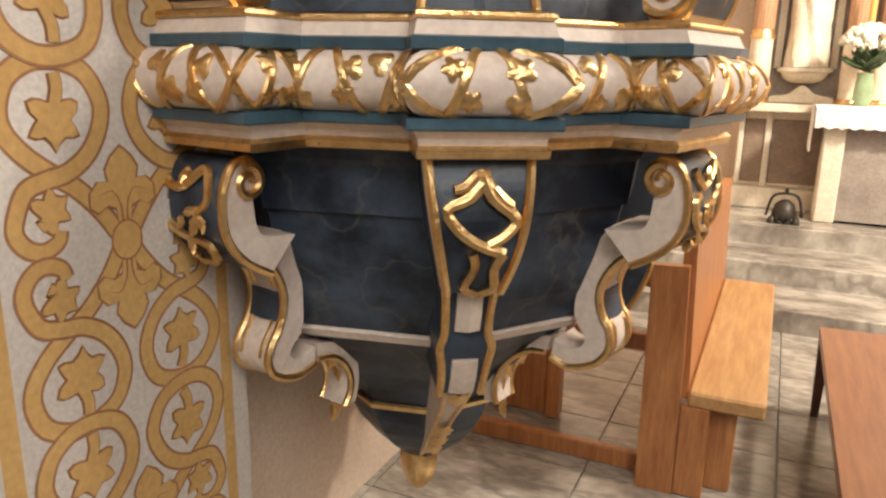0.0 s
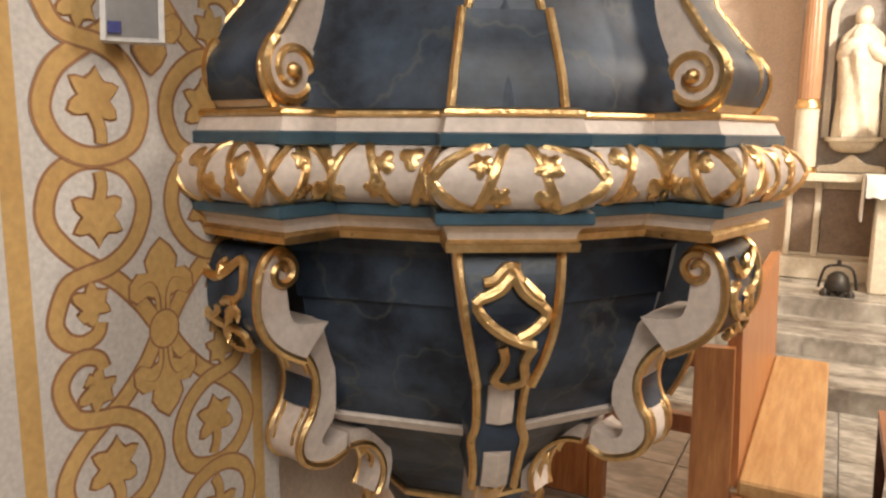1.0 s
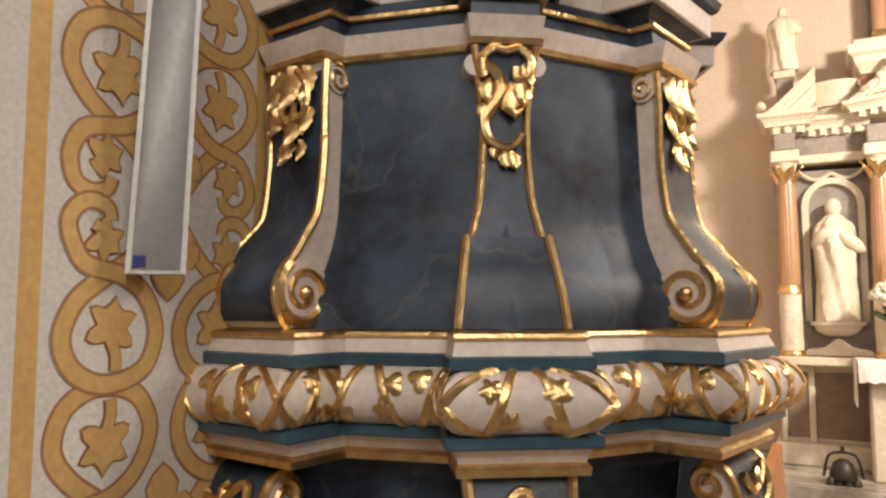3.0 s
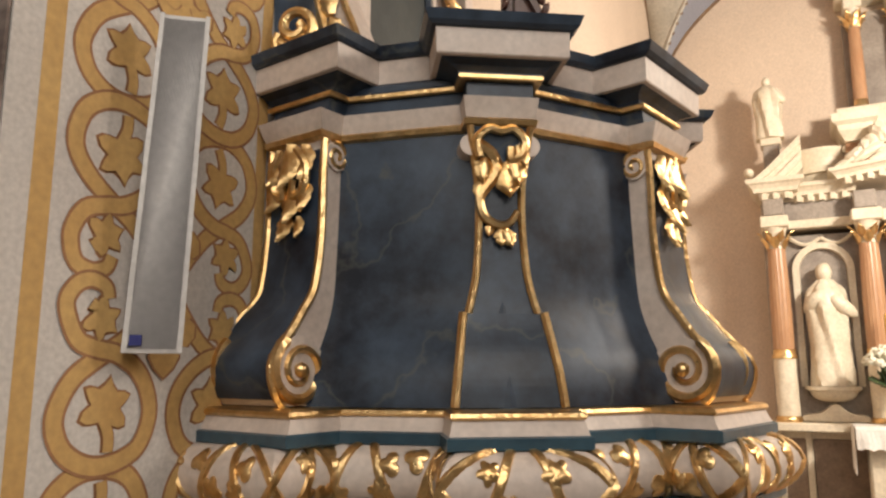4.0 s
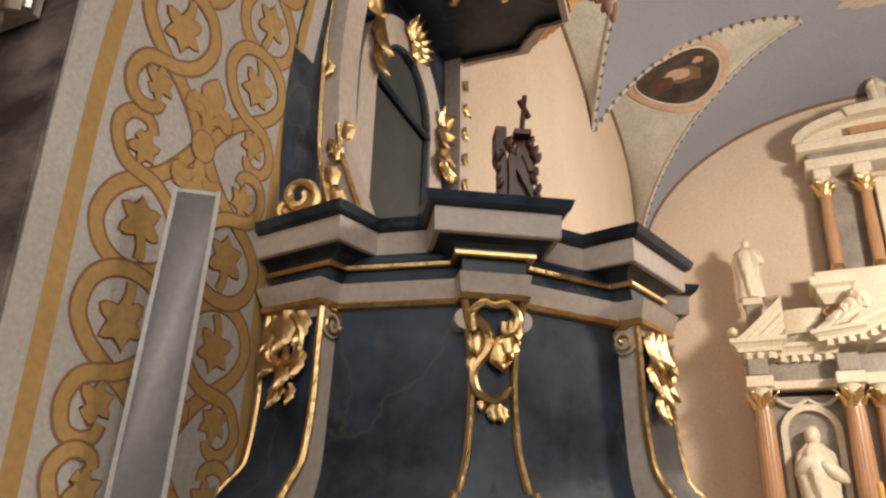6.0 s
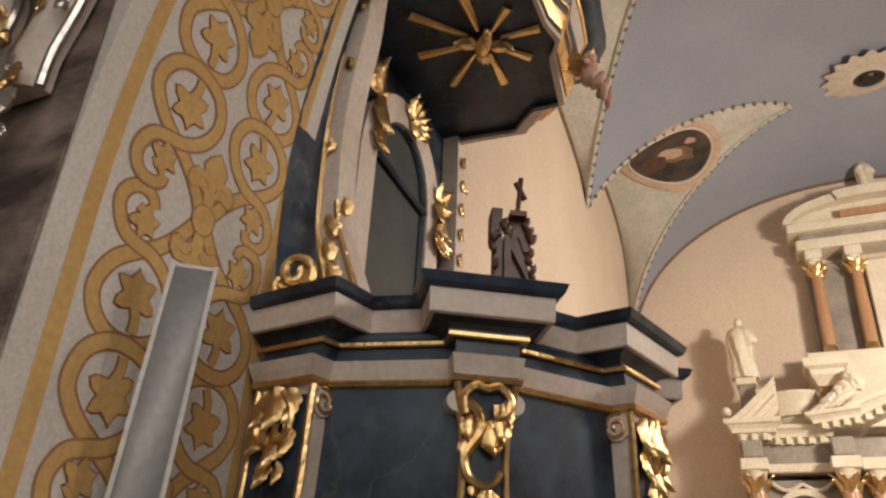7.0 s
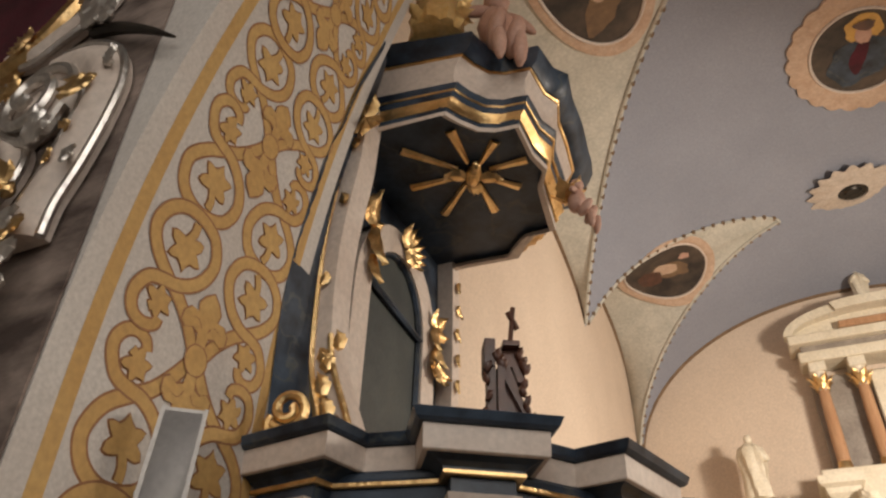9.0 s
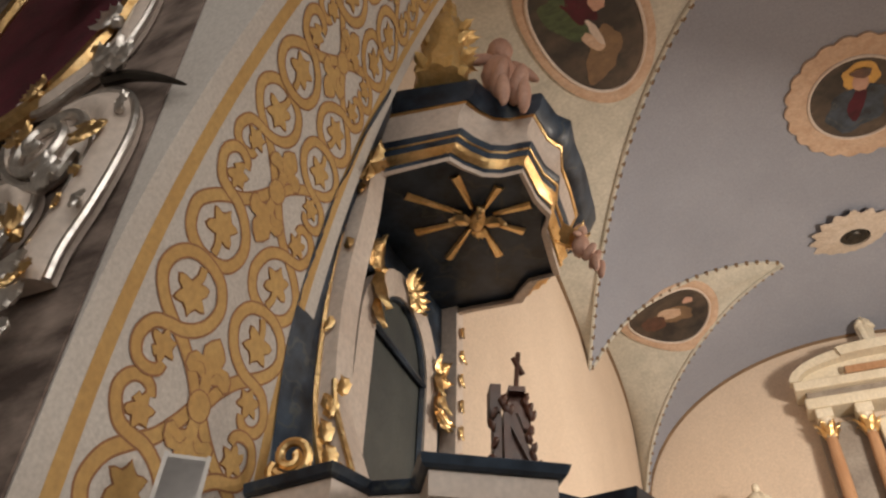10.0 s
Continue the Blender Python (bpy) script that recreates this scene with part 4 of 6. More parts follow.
def figure(ob, at, marks):
    """Loose painted colour fields on a canvas: centre, half sizes, turn, paint."""
    for i, (p, q, ra, rb, turn, m) in enumerate(marks):
        bm = bmesh.new()
        ct, st = math.cos(turn), math.sin(turn)
        rings = []
        for k in (1.0, 0.5, 0.02):
            ring = []
            for j in range(30):
                a = 2 * math.pi * j / 30
                w = k * (1 + 0.35 * noise.noise(Vector((math.cos(a) * 1.6 + p * 9, math.sin(a) * 1.6 + q * 9, ra * 30))))
                x, y = ra * w * math.cos(a), rb * w * math.sin(a)
                ring.append(at(p + x * ct - y * st, q + x * st + y * ct, 0.034 + 0.0015 * (i + 1)))
            rings.append(ring)
        loft(bm, rings, caps=False)
        part("painted_field", bm, m, ob)


# floor: nave, chancel and its steps
bm = bmesh.new()
box(bm, -5.0, 11.4, -9.0, 16.0, -0.6, -0.41)
solid("floor", bm, GROUT, label="polished veined marble floor")
for i, (ya, z) in enumerate(((6.9, -0.21), (7.7, -0.02), (8.5, 0.17))):
    bm = bmesh.new()
    box(bm, LX, RX, ya, EY, -0.41, z, 0.006)
    solid("altar_step", bm, FLOOR, label="marble step before the altar")

# nave shell behind the camera
bm = bmesh.new()
box(bm, -5.0, 11.4, -9.3, -9.0, -0.4, 9.6)
box(bm, -5.3, -5.0, -9.0, Y0, -0.4, 9.6)
box(bm, 11.4, 11.7, -9.0, Y0, -0.4, 9.6)
solid("wall_shell", bm, PLASTER)
bm = bmesh.new()
box(bm, -5.3, 11.7, -9.3, Y0 + 0.9, 9.6, 9.8)
solid("ceiling_nave", bm, PLASTER)


# ---- paintings on the vault ----
q = oval_picture((0.02, 8.86), (0.5, -0.02), (0.12, 0.55), "dark oval painting of a kneeling figure in a peach border")
figure(*q, ((0.1, 0.1, 0.5, 0.3, 0.5, TRIM), (0.0, 0.0, 0.34, 0.2, 0.3, PEACH), (-0.45, 0.1, 0.3, 0.3, 1.2, WALNUT), (0.6, -0.2, 0.12, 0.12, 0, SKIN)))
q = oval_picture((0.3, 4.15), (0.42, 0.32), (-0.1, 0.78), "large oval painting of a robed figure with a book", 0.2)
figure(*q, ((0.2, 0.4, 0.5, 0.25, 2.2, TRIM), (-0.35, -0.1, 0.42, 0.3, 0.3, LEAF), (-0.1, -0.25, 0.3, 0.25, 0.6, CRIMSON), (0.05, 0.25, 0.2, 0.12, 0.2, PEACH), (0.2, -0.35, 0.14, 0.14, 0, SKIN), (0.1, 0.1, 0.18, 0.08, 0.9, CREAM)))
q = oval_picture((2.47, 6.5), (0.45, 0.1), (-0.06, 0.58), "oval painting of a haloed figure in a frilled peach border", 0.42, 22)
figure(*q, ((0.0, -0.5, 0.36, 0.34, 0, WAX), (0.0, 0.25, 0.55, 0.5, 0, DARK), (0.2, 0.2, 0.36, 0.5, 0.2, DARK), (0.0, 0.1, 0.16, 0.4, 0.1, CRIMSON), (0.0, -0.42, 0.17, 0.24, 0, SKIN), (0.0, -0.62, 0.2, 0.12, 0, WALNUT)))

rosette = thing("vault_rosette", (2.36, 8.68, 7.75), "small round vent in a frilled pale rosette on the vault", "rosette")
zc = barrel(2.36, 8.68) - 0.03
bm = bmesh.new()
m = 96
outer = [(2.36 + 0.47 * (1 + 0.09 * math.cos(16 * 2 * math.pi * k / m)) * math.cos(2 * math.pi * k / m), 8.68 + 0.47 * (1 + 0.09 * math.cos(16 * 2 * math.pi * k / m)) * math.sin(2 * math.pi * k / m), zc) for k in range(m)]
inner = [(2.36 + 0.17 * math.cos(2 * math.pi * k / m), 8.68 + 0.17 * math.sin(2 * math.pi * k / m), zc - 0.03) for k in range(m)]
loft(bm, [outer, inner, [(x, y, z + 0.1) for x, y, z in inner]], caps=False)
part("petal_ring", bm, mat("pale_peach", (0.58, 0.5, 0.43), (0.5, 0.41, 0.33), 0.85, scale=10, fine=40, bump=0.1), rosette, "pale peach frilled ring")
bm = bmesh.new()
lathe(bm, ((0.0, -0.03), (0.08, -0.035), (0.1, -0.01), (0.15, -0.02), (0.17, 0.0), (0.17, 0.06)), (2.36, 8.68, zc), 32)
part("vent", bm, IRON, rosette, "dark metal vent", True)

# ---- sounding board and back of the pulpit ----
canopy = thing("sounding_board", (OX, OY, 4.495), "dark blue sounding board with gilded and cream mouldings over the pulpit", "canopy")


# its outline in plan, corner by corner: at the lower lip and at the top
LIP = ((-0.85, 2.56), (-0.6, 2.585), (-0.206, 2.621), (-0.165, 2.70), (-0.1, 2.785), (-0.02, 2.825), (0.082, 2.836), (0.079, 3.05), (0.109, 3.18), (0.045, 3.3), (0.025, 3.448), (-0.009, 3.685), (-0.14, 3.70), (-0.22, 3.78), (-0.298, 3.871), (-0.597, 3.85), (-0.85, 3.85))
TOP = ((-0.85, 2.5), (-0.526, 2.53), (-0.069, 2.637), (-0.045, 2.72), (0.0, 2.795), (0.07, 2.835), (0.208, 2.859), (0.232, 3.018), (0.29, 3.085), (0.262, 3.25), (0.255, 3.48), (0.228, 3.69), (0.215, 3.82), (0.19, 3.93), (0.065, 4.118), (-0.4, 4.1), (-0.85, 4.1))


def canopy_ring(z, r):
    """The outline of the sounding board, from the lip (r 0.515) out to the top (r 0.705)."""
    f = (r - 0.515) / 0.19
    pts = [(a[0] + (b[0] - a[0]) * f, a[1] + (b[1] - a[1]) * f, z) for a, b in zip(LIP, TOP)]
    out = []
    for p, q_ in zip(pts, pts[1:] + pts[:1]):
        out += [tuple(a + (b - a) * k / 2 for a, b in zip(p, q_)) for k in range(2)]
    return out


def canopy_part(name, rows, material, label=""):
    bm = bmesh.new()
    loft(bm, [canopy_ring(*r) for r in rows])
    return part(name, bm, material, canopy, label, True)


canopy_part("soffit", ((4.545, 0.49), (4.565, 0.49)), DARK, "dark painted underside")
for nm, rows, ma in (("lip", ((4.505, 0.515), (4.53, 0.52)), CREAM), ("dark_bead", ((4.532, 0.512), (4.556, 0.518)), DARK), ("gold_cove", ((4.558, 0.528), (4.57, 0.536), (4.585, 0.53), (4.605, 0.545), (4.62, 0.562)), GOLD), ("dark_band", ((4.622, 0.548), (4.64, 0.556), (4.66, 0.566)), DARK), ("gold_thread", ((4.661, 0.576), (4.666, 0.581), (4.674, 0.578)), GOLD), ("dark_band", ((4.675, 0.57), (4.69, 0.585), (4.715, 0.595)), DARK), ("cream_frieze", ((4.717, 0.575), (4.76, 0.568), (4.83, 0.578), (4.85, 0.595), (4.87, 0.602), (4.89, 0.615)), CREAM), ("gold_line", ((4.892, 0.622), (4.905, 0.63), (4.912, 0.625)), GOLD), ("dark_top", ((4.914, 0.635), (4.95, 0.675), (5.045, 0.705), (5.065, 0.69)), DARK)):
    bm = bmesh.new()
    outer = [canopy_ring(z, r) for z, r in rows]
    if nm in ("dark_top",):
        loft(bm, outer)
    else:
        loft(bm, [canopy_ring(rows[0][0], 0.488)] + outer + [canopy_ring(rows[-1][0], 0.488)], caps=False)
    part(nm, bm, ma, canopy, smooth=True)

DX, DY0 = 0.166, -0.15
dove = thing("dove_relief", (OX, OY, 4.505), "gilded carved dove with a sunburst under the sounding board", "relief")
bm = bmesh.new()
lump(bm, (OX + DX, OY + DY0, 4.515), (0.045, 0.085, 0.03), (0, 0, 30), 0.1)
lump(bm, (OX + DX + 0.05, OY + DY0 - 0.08, 4.505), (0.025, 0.03, 0.025), (0, 0, 0), 0.05)
for s in (-1, 1):
    d = Vector((math.cos(0.5) * s, math.sin(0.5) * s, 0))
    for k in range(4):
        acanthus(bm, Vector((OX + DX, OY + DY0, 4.52)) + d * 0.03, d + Vector((0.25 * k - 0.3, 0.5 * k - 0.5, 0)) * 0.35, (0, 0, -1), 0.14 - 0.012 * k, 0.05)
for k in range(3):
    acanthus(bm, (OX + DX - 0.03, OY + DY0 + 0.06, 4.525), (-0.3 + 0.3 * k, 1, 0), (0, 0, -1), 0.1, 0.0)
part("dove", bm, GOLD, dove, smooth=True)
for k in range(8):
    a = 2 * math.pi * k / 8 + 0.05
    bm = bmesh.new()
    r0, r1 = 0.09, (0.29, 0.27, 0.34, 0.38, 0.35, 0.4, 0.33, 0.26)[k]
    d, s = Vector((math.cos(a), math.sin(a), 0)), Vector((-math.sin(a), math.cos(a), 0))
    o = Vector((OX + DX, OY + DY0, 4.539))
    loft(bm, [[o + d * r0 - s * 0.012, o + d * r0 + s * 0.012, o + d * r0 + s * 0.006 - Vector((0, 0, 0.014)), o + d * r0 - s * 0.006 - Vector((0, 0, 0.014))], [o + d * r1 - s * 0.028, o + d * r1 + s * 0.028, o + d * r1 + s * 0.014 - Vector((0, 0, 0.014)), o + d * r1 - s * 0.014 - Vector((0, 0, 0.014))]])
    part("ray", bm, GOLD, dove)

back = thing("arched_doorway", (-0.85, 3.3, 2.87), "dark blue marbled backboard with cream pilasters and an arched door", "doorway")
bm = bmesh.new()
prism(bm, [(2.44, 2.6), (2.44, 5.05), (3.93, 5.05), (3.93, 2.6)], lambda u, v, w: (w, u, v), -0.9, -0.80)
part("board", bm, DARK, back)
FIN = smooth_line(((-0.731, 2.37, -0.6, 2.89), (-0.727, 2.36, -0.605, 3.0), (-0.71, 2.32, -0.665, 3.27), (-0.695, 2.298, -0.685, 3.48), (-0.66, 2.29, -0.69, 3.75), (-0.583, 2.29, -0.66, 4.15), (-0.548, 2.31, -0.645, 4.3), (-0.488, 2.31, -0.62, 4.52), (-0.405, 2.36, -0.6, 4.84)), 4)
bm = bmesh.new()
loft(bm, [[(xl, yl, z), (xr, 2.5, z), (xr, 2.62, z), (xl - 0.06, yl + 0.12, z)] for xl, yl, xr, z in FIN])
part("side_board", bm, DARK, back, "dark blue curved side board", True)
bm = bmesh.new()
PIL = smooth_line(((-0.6, -0.44, 2.89), (-0.606, -0.488, 3.02), (-0.65, -0.545, 3.16), (-0.676, -0.588, 3.3), (-0.689, -0.611, 3.58), (-0.687, -0.604, 3.89), (-0.652, -0.562, 4.22), (-0.63, -0.552, 4.43), (-0.61, -0.54, 4.62)), 4)
loft(bm, [[(xa, 2.495, z), (xb, 2.495, z), (xb, 2.62, z), (xa, 2.62, z)] for xa, xb, z in PIL])
part("pilaster", bm, CREAM, back, "cream pilaster with gilded drops")
bm = bmesh.new()
band_mesh(bm, smooth_line(((3.87, 2.9, 0.06), (3.87, 3.3, 0.05), (3.87, 4.0, 0.045), (3.85, 4.58, 0.05)), 3), lambda u, v, w: (w, u, v), -0.80, -0.70)
part("pilaster", bm, CREAM, back, "cream pilaster with gilded drops")
bm = bmesh.new()
for xa, xb, z in PIL[2::5]:
    if z > 3.2:
        acanthus(bm, ((xa + xb) / 2 + rng.uniform(-0.01, 0.01), 2.49, z), (rng.uniform(-0.5, 0.5), 0, -1), (0, -1, 0), 0.085, 0.12)
for z, k, sz in ((2.9, 0.35, 0.13), (3.0, -0.1, 0.12), (3.1, -0.3, 0.12), (3.2, -0.25, 0.11), (3.28, 0.05, 0.1)):
    acanthus(bm, (-0.545 + 0.14 * k, 2.492, z), (0.3 * k - 0.25, 0, 1), (0, -1, 0), sz, 0.03)
tube(bm, [(xa, 2.49, z) for xa, xb, z in PIL], 0.013, 6, lambda t: 1.5 - 0.8 * t)
tube(bm, [(xb, 2.49, z) for xa, xb, z in PIL[:14]], 0.013, 6)
for k in range(5):
    acanthus(bm, (-0.53, 2.47, 4.46), (0.5 * (k - 2), 0, 1 if k % 2 else -1), (0, -1, 0), 0.14, 0.15)
part("gilding", bm, GOLD, back, "gilded leaves", True)
bm = bmesh.new()
for k in range(8):
    acanthus(bm, (-0.695, 3.87 + rng.uniform(-0.012, 0.012), 3.3 + 0.16 * k), (0, rng.uniform(-0.5, 0.5), -1), (1, 0, 0), 0.1, 0.12)
part("gilding", bm, GOLD, back, "gilded leaves", True)
# door frame and leaf
DY, DH, DR = 3.26, 3.88, 0.285
bm = bmesh.new()
inner = [(DY - DR, 2.6), (DY - DR, DH)] + [(DY - DR * math.cos(a), DH + 0.36 * math.sin(a)) for a in [math.pi * k / 16 for k in range(1, 16)]] + [(DY + DR, DH), (DY + DR, 2.6)]
outerp = [(DY + (y - DY) * 1.5, z if z <= DH else DH + (z - DH) * 1.42) for y, z in inner]
loft(bm, [[(-0.80, *a), (-0.745, *a), (-0.745, *b), (-0.80, *b)] for a, b in zip(inner, outerp)])
part("door_frame", bm, CREAM, back, "cream arched door frame", True)
bm = bmesh.new()
prism(bm, [(DY + (y - DY) * 0.99, z) for y, z in inner], lambda u, v, w: (w, u, v), -0.80, -0.785)
leafp = part("door_leaf", bm, mat("green_black_panel", (0.06, 0.07, 0.065), (0.025, 0.03, 0.03), 0.5, scale=4), back, "dark green-black door panel")
bm = bmesh.new()
tube(bm, [(-0.775, y, z) for y, z in inner], 0.02, 6)
tube(bm, [(-0.765, DY - DR, 3.95), (-0.765, DY + DR, 3.88)], 0.018, 6)
part("door_bead", bm, DARK, leafp)
bm = bmesh.new()
for y, z, dy, dz, sz in ((2.9, 4.2, -0.15, 1, 0.22), (2.9, 4.22, -0.9, 0.5, 0.13), (2.93, 4.2, 0.15, -1, 0.24), (2.9, 4.2, 0.7, 0.5, 0.12), (2.94, 4.05, 0.2, -1, 0.18), (2.88, 4.3, 0.3, 1, 0.13)):
    acanthus(bm, (-0.74, y, z), (0, dy, dz), (1, 0, 0), sz, 0.2)
for k in range(7):
    acanthus(bm, (-0.74, 3.27, 4.3), (0, math.cos(-0.7 + 0.42 * k), math.sin(-0.7 + 0.42 * k)), (1, 0, 0), 0.16, 0.25)
for y, z, dy, dz, sz in ((3.66, 4.0, -0.4, 0.8, 0.13), (3.68, 4.0, 0.4, 0.8, 0.14), (3.67, 3.98, 0.9, 0.1, 0.12), (3.65, 4.0, -0.1, -1, 0.17), (3.68, 3.92, 0.2, -1, 0.17), (3.66, 3.86, -0.5, -0.8, 0.11)):
    acanthus(bm, (-0.74, y, z), (0, dy, dz), (1, 0, 0), sz, 0.25)
for k in range(6):
    acanthus(bm, (-0.74, 3.67, 3.8), (0, math.cos(-2.6 + 0.42 * k), math.sin(-2.6 + 0.42 * k)), (1, 0, 0), 0.15, 0.25)
part("carved_shells", bm, GOLD, back, "gilded shells and leaves on the door frame", True)

curl = thing("ledge_curl", (-0.6, 2.34, 2.9), "gilded scroll curl lying on the pulpit ledge", "carving")
bm = bmesh.new()
tube(bm, [(-0.6 + u * 0.9, 2.31 + u * 0.3, 2.985 + v) for u, v in spiral(0, 0, 0.075, 0.018, -2.4, 1.5, 34)], 0.017, 8)
tube(bm, [(-0.66, 2.3, 2.895), (-0.66, 2.29, 2.94), (-0.65, 2.294, 2.96)], 0.018, 8)
part("curl", bm, GOLD, curl, smooth=True)

# figures on the sounding board
gilt = thing("gilded_figure", (-0.257, 2.595, 5.06), "gilded carved figure on the sounding board", "statue")
bm = bmesh.new()
lathe(bm, ((0.13, 0.0), (0.14, 0.06), (0.1, 0.22), (0.12, 0.38), (0.1, 0.5), (0.05, 0.56), (0.07, 0.62), (0.06, 0.7), (0.01, 0.74)), (-0.257, 2.595, 5.06), 26, lambda a, z: 0.14 * math.sin(8 * math.pi * a * 2 + z * 18))
rg = random.Random(12)
for k in range(20):
    a, z = rg.uniform(0, 6.28), rg.uniform(0.0, 0.42)
    acanthus(bm, (-0.257 + 0.1 * math.cos(a), 2.595 + 0.1 * math.sin(a), 5.06 + z), (0.5 * math.cos(a), 0.5 * math.sin(a), rg.uniform(0.4, 1)), (math.cos(a), math.sin(a), -0.3), rg.uniform(0.08, 0.13), 0.2)
# Half-metal gold puts the figure's brightness into its colour instead of a light.
part("figure", bm, mat("brightened_gilding", (0.9, 0.66, 0.3), (0.7, 0.45, 0.17), 0.35, metal=0.55, scale=14, fine=70, bump=0.3), gilt, "gilded folds and leaves", True)


def cherub(at, turn, label, k=1.0):
    bm = bmesh.new()
    m = Matrix.Rotation(radians(turn), 3, "Z")
    o = Vector(at)
    for c, s, e in (((0, 0, 0.14), (0.075, 0.065, 0.1), (15, 0, 0)), ((0, -0.01, 0.3), (0.052, 0.055, 0.06), (0, 0, 0)), ((-0.03, -0.08, 0.03), (0.035, 0.085, 0.04), (-50, 0, 0)), ((0.045, -0.09, 0.0), (0.035, 0.09, 0.04), (-60, 0, 10)), ((0.05, -0.13, -0.11), (0.026, 0.03, 0.085), (10, 0, 0)), ((-0.03, -0.12, -0.09), (0.026, 0.03, 0.085), (0, 0, 0)), ((0.1, -0.02, 0.19), (0.075, 0.024, 0.026), (0, 30, 0)), ((-0.09, -0.02, 0.2), (0.07, 0.024, 0.026), (0, -30, 0))):
        lump(bm, o + m @ (Vector(c) * 1.3 * k), tuple(v * 1.4 * k for v in s), (e[0], e[1], e[2] + turn), 0.06, 3)
    ob = part("carved_cherub", bm, SKIN, smooth=True)
    return tagged(ob, label, "statue")


cherub((-0.014, 2.824, 5.08), 40, "flesh-toned plaster cherub seated on the sounding board")
cherub((0.19, 3.42, 4.36), 80, "flesh-toned plaster cherub hanging at the rim of the sounding board", 0.5)
cherub((-1.42, 1.3, 4.78), 10, "flesh-toned plaster cherub sitting on the silvered frame", 0.85)
# Made-up solid spike in place of a dark streak on the nave wall.
rod = thing("streak_spike", (-1.0, 1.46, 4.14), "dark tapered spike standing for a dark streak beside the silvered frame", "iron spike")
bm = bmesh.new()
tube(bm, smooth_line(((-1.05, 1.44, 4.16), (-0.9, 1.43, 4.1), (-0.74, 1.43, 4.01), (-0.61, 1.45, 3.93)), 4), 0.026, 7, lambda t: 1.0 - 0.85 * t ** 2)
part("spike", bm, IRON, rod, smooth=True)
for phi, z, r in ((38, 5.1, 0.5), (-20, 5.1, 0.6), (80, 4.5, 0.6)):
    ob = thing("gilded_spray", at_face(phi)(0, z, r), "gilded leaf spray on the sounding board", "carving", "gilded sprays")
    bm = bmesh.new()
    for k in range(5):
        acanthus(bm, at_face(phi)(0, z - 0.03, r), Vector((math.cos(k * 1.1 + phi), math.sin(k * 1.1 + phi), 0.7)), (0, 0, 1), 0.15, 0.15)
    part("leaves", bm, GOLD, ob, smooth=True)

# ---- reading stand on the ledge ----
f0 = at_face(0)
stand = thing("reading_stand", f0(0.13, 2.894, 0.75), "dark carved wooden reading stand with a small cross on the ledge", "book stand")


def slab(name, l0, l1, r0, r1, z0, z1, material, parent, tilt=0.0):
    bm = bmesh.new()
    pts = [[f0(l, z + tilt * (r - r0), r) for l, r in ((l0, r0), (l1, r0), (l1, r1), (l0, r1))] for z in (z0, z1)]
    loft(bm, pts)
    return part(name, bm, material, parent)


def board(name, poly, r0, r1, label=""):
    bm = bmesh.new()
    prism(bm, poly, lambda u, v, w: f0(u, v, w), r0, r1)
    return part(name, bm, WALNUT, stand, label)


slab("base", 0.05, 0.225, 0.66, 0.82, 2.894, 2.92, WALNUT, stand)
slab("top_block", 0.042, 0.08, 0.69, 0.78, 3.165, 3.27, WALNUT, stand)
slab("side_post", 0.054, 0.082, 0.7, 0.77, 2.92, 3.165, WALNUT, stand)
slab("side_post", 0.086, 0.11, 0.72, 0.79, 2.92, 3.16, WALNUT, stand)
board("slanted_desk", ((0.1, 2.92), (0.1, 3.19), (0.135, 3.18), (0.185, 3.04), (0.205, 2.98), (0.235, 2.92)), 0.72, 0.745, "dark carved slanted panel")
board("desk_lip", ((0.108, 3.13), (0.116, 3.135), (0.216, 2.93), (0.207, 2.925)), 0.745, 0.77)
board("back_board", ((0.112, 3.2), (0.118, 3.255), (0.165, 3.262), (0.188, 3.2), (0.196, 3.13), (0.168, 3.135), (0.15, 3.19)), 0.68, 0.72)
slab("top_rail", 0.112, 0.172, 0.67, 0.76, 3.258, 3.278, WALNUT, stand)
for line, r in ((((0.05, 2.94), (0.052, 3.05), (0.05, 3.16)), 0.78), (((0.235, 2.935), (0.205, 2.99), (0.188, 3.05), (0.18, 3.11)), 0.75), (((0.083, 3.21), (0.095, 3.185), (0.105, 3.17)), 0.78), (((0.172, 3.245), (0.186, 3.21), (0.195, 3.18)), 0.73)):
    pts = smooth_line(line, 2)
    for k, (l, z) in enumerate(pts):
        bm = bmesh.new()
        lump(bm, f0(l + 0.005 * (-1) ** k, z, r), (0.012, 0.016, 0.024), (0, 20 * (-1) ** k, 30), 0.35, k)
        part("carved_curl", bm, WALNUT, stand, smooth=True)
bm = bmesh.new()
tube(bm, [f0(0.142, 3.275, 0.73), f0(0.156, 3.43, 0.73)], 0.01, 6)
part("cross_post", bm, WALNUT, stand)
bm = bmesh.new()
tube(bm, [f0(0.134, 3.405, 0.74), f0(0.172, 3.345, 0.72)], 0.012, 6)
part("cross_arm", bm, WALNUT, stand)

# ---- column loudspeaker on the jamb ----
speaker = thing("column_loudspeaker", (-0.66, 1.86, 1.93), "tall white column loudspeaker with a grey ribbed grille on the jamb", "loudspeaker")
b0, b1 = Vector((-0.682, 1.798, 1.934)), Vector((-0.59, 1.902, 1.934))
t0, t1 = Vector((-0.636, 1.81, 2.806)), Vector((-0.542, 1.889, 2.806))
ax = (b1 - b0).normalized()
nb = Vector((ax.y, -ax.x, 0))
bm = bmesh.new()
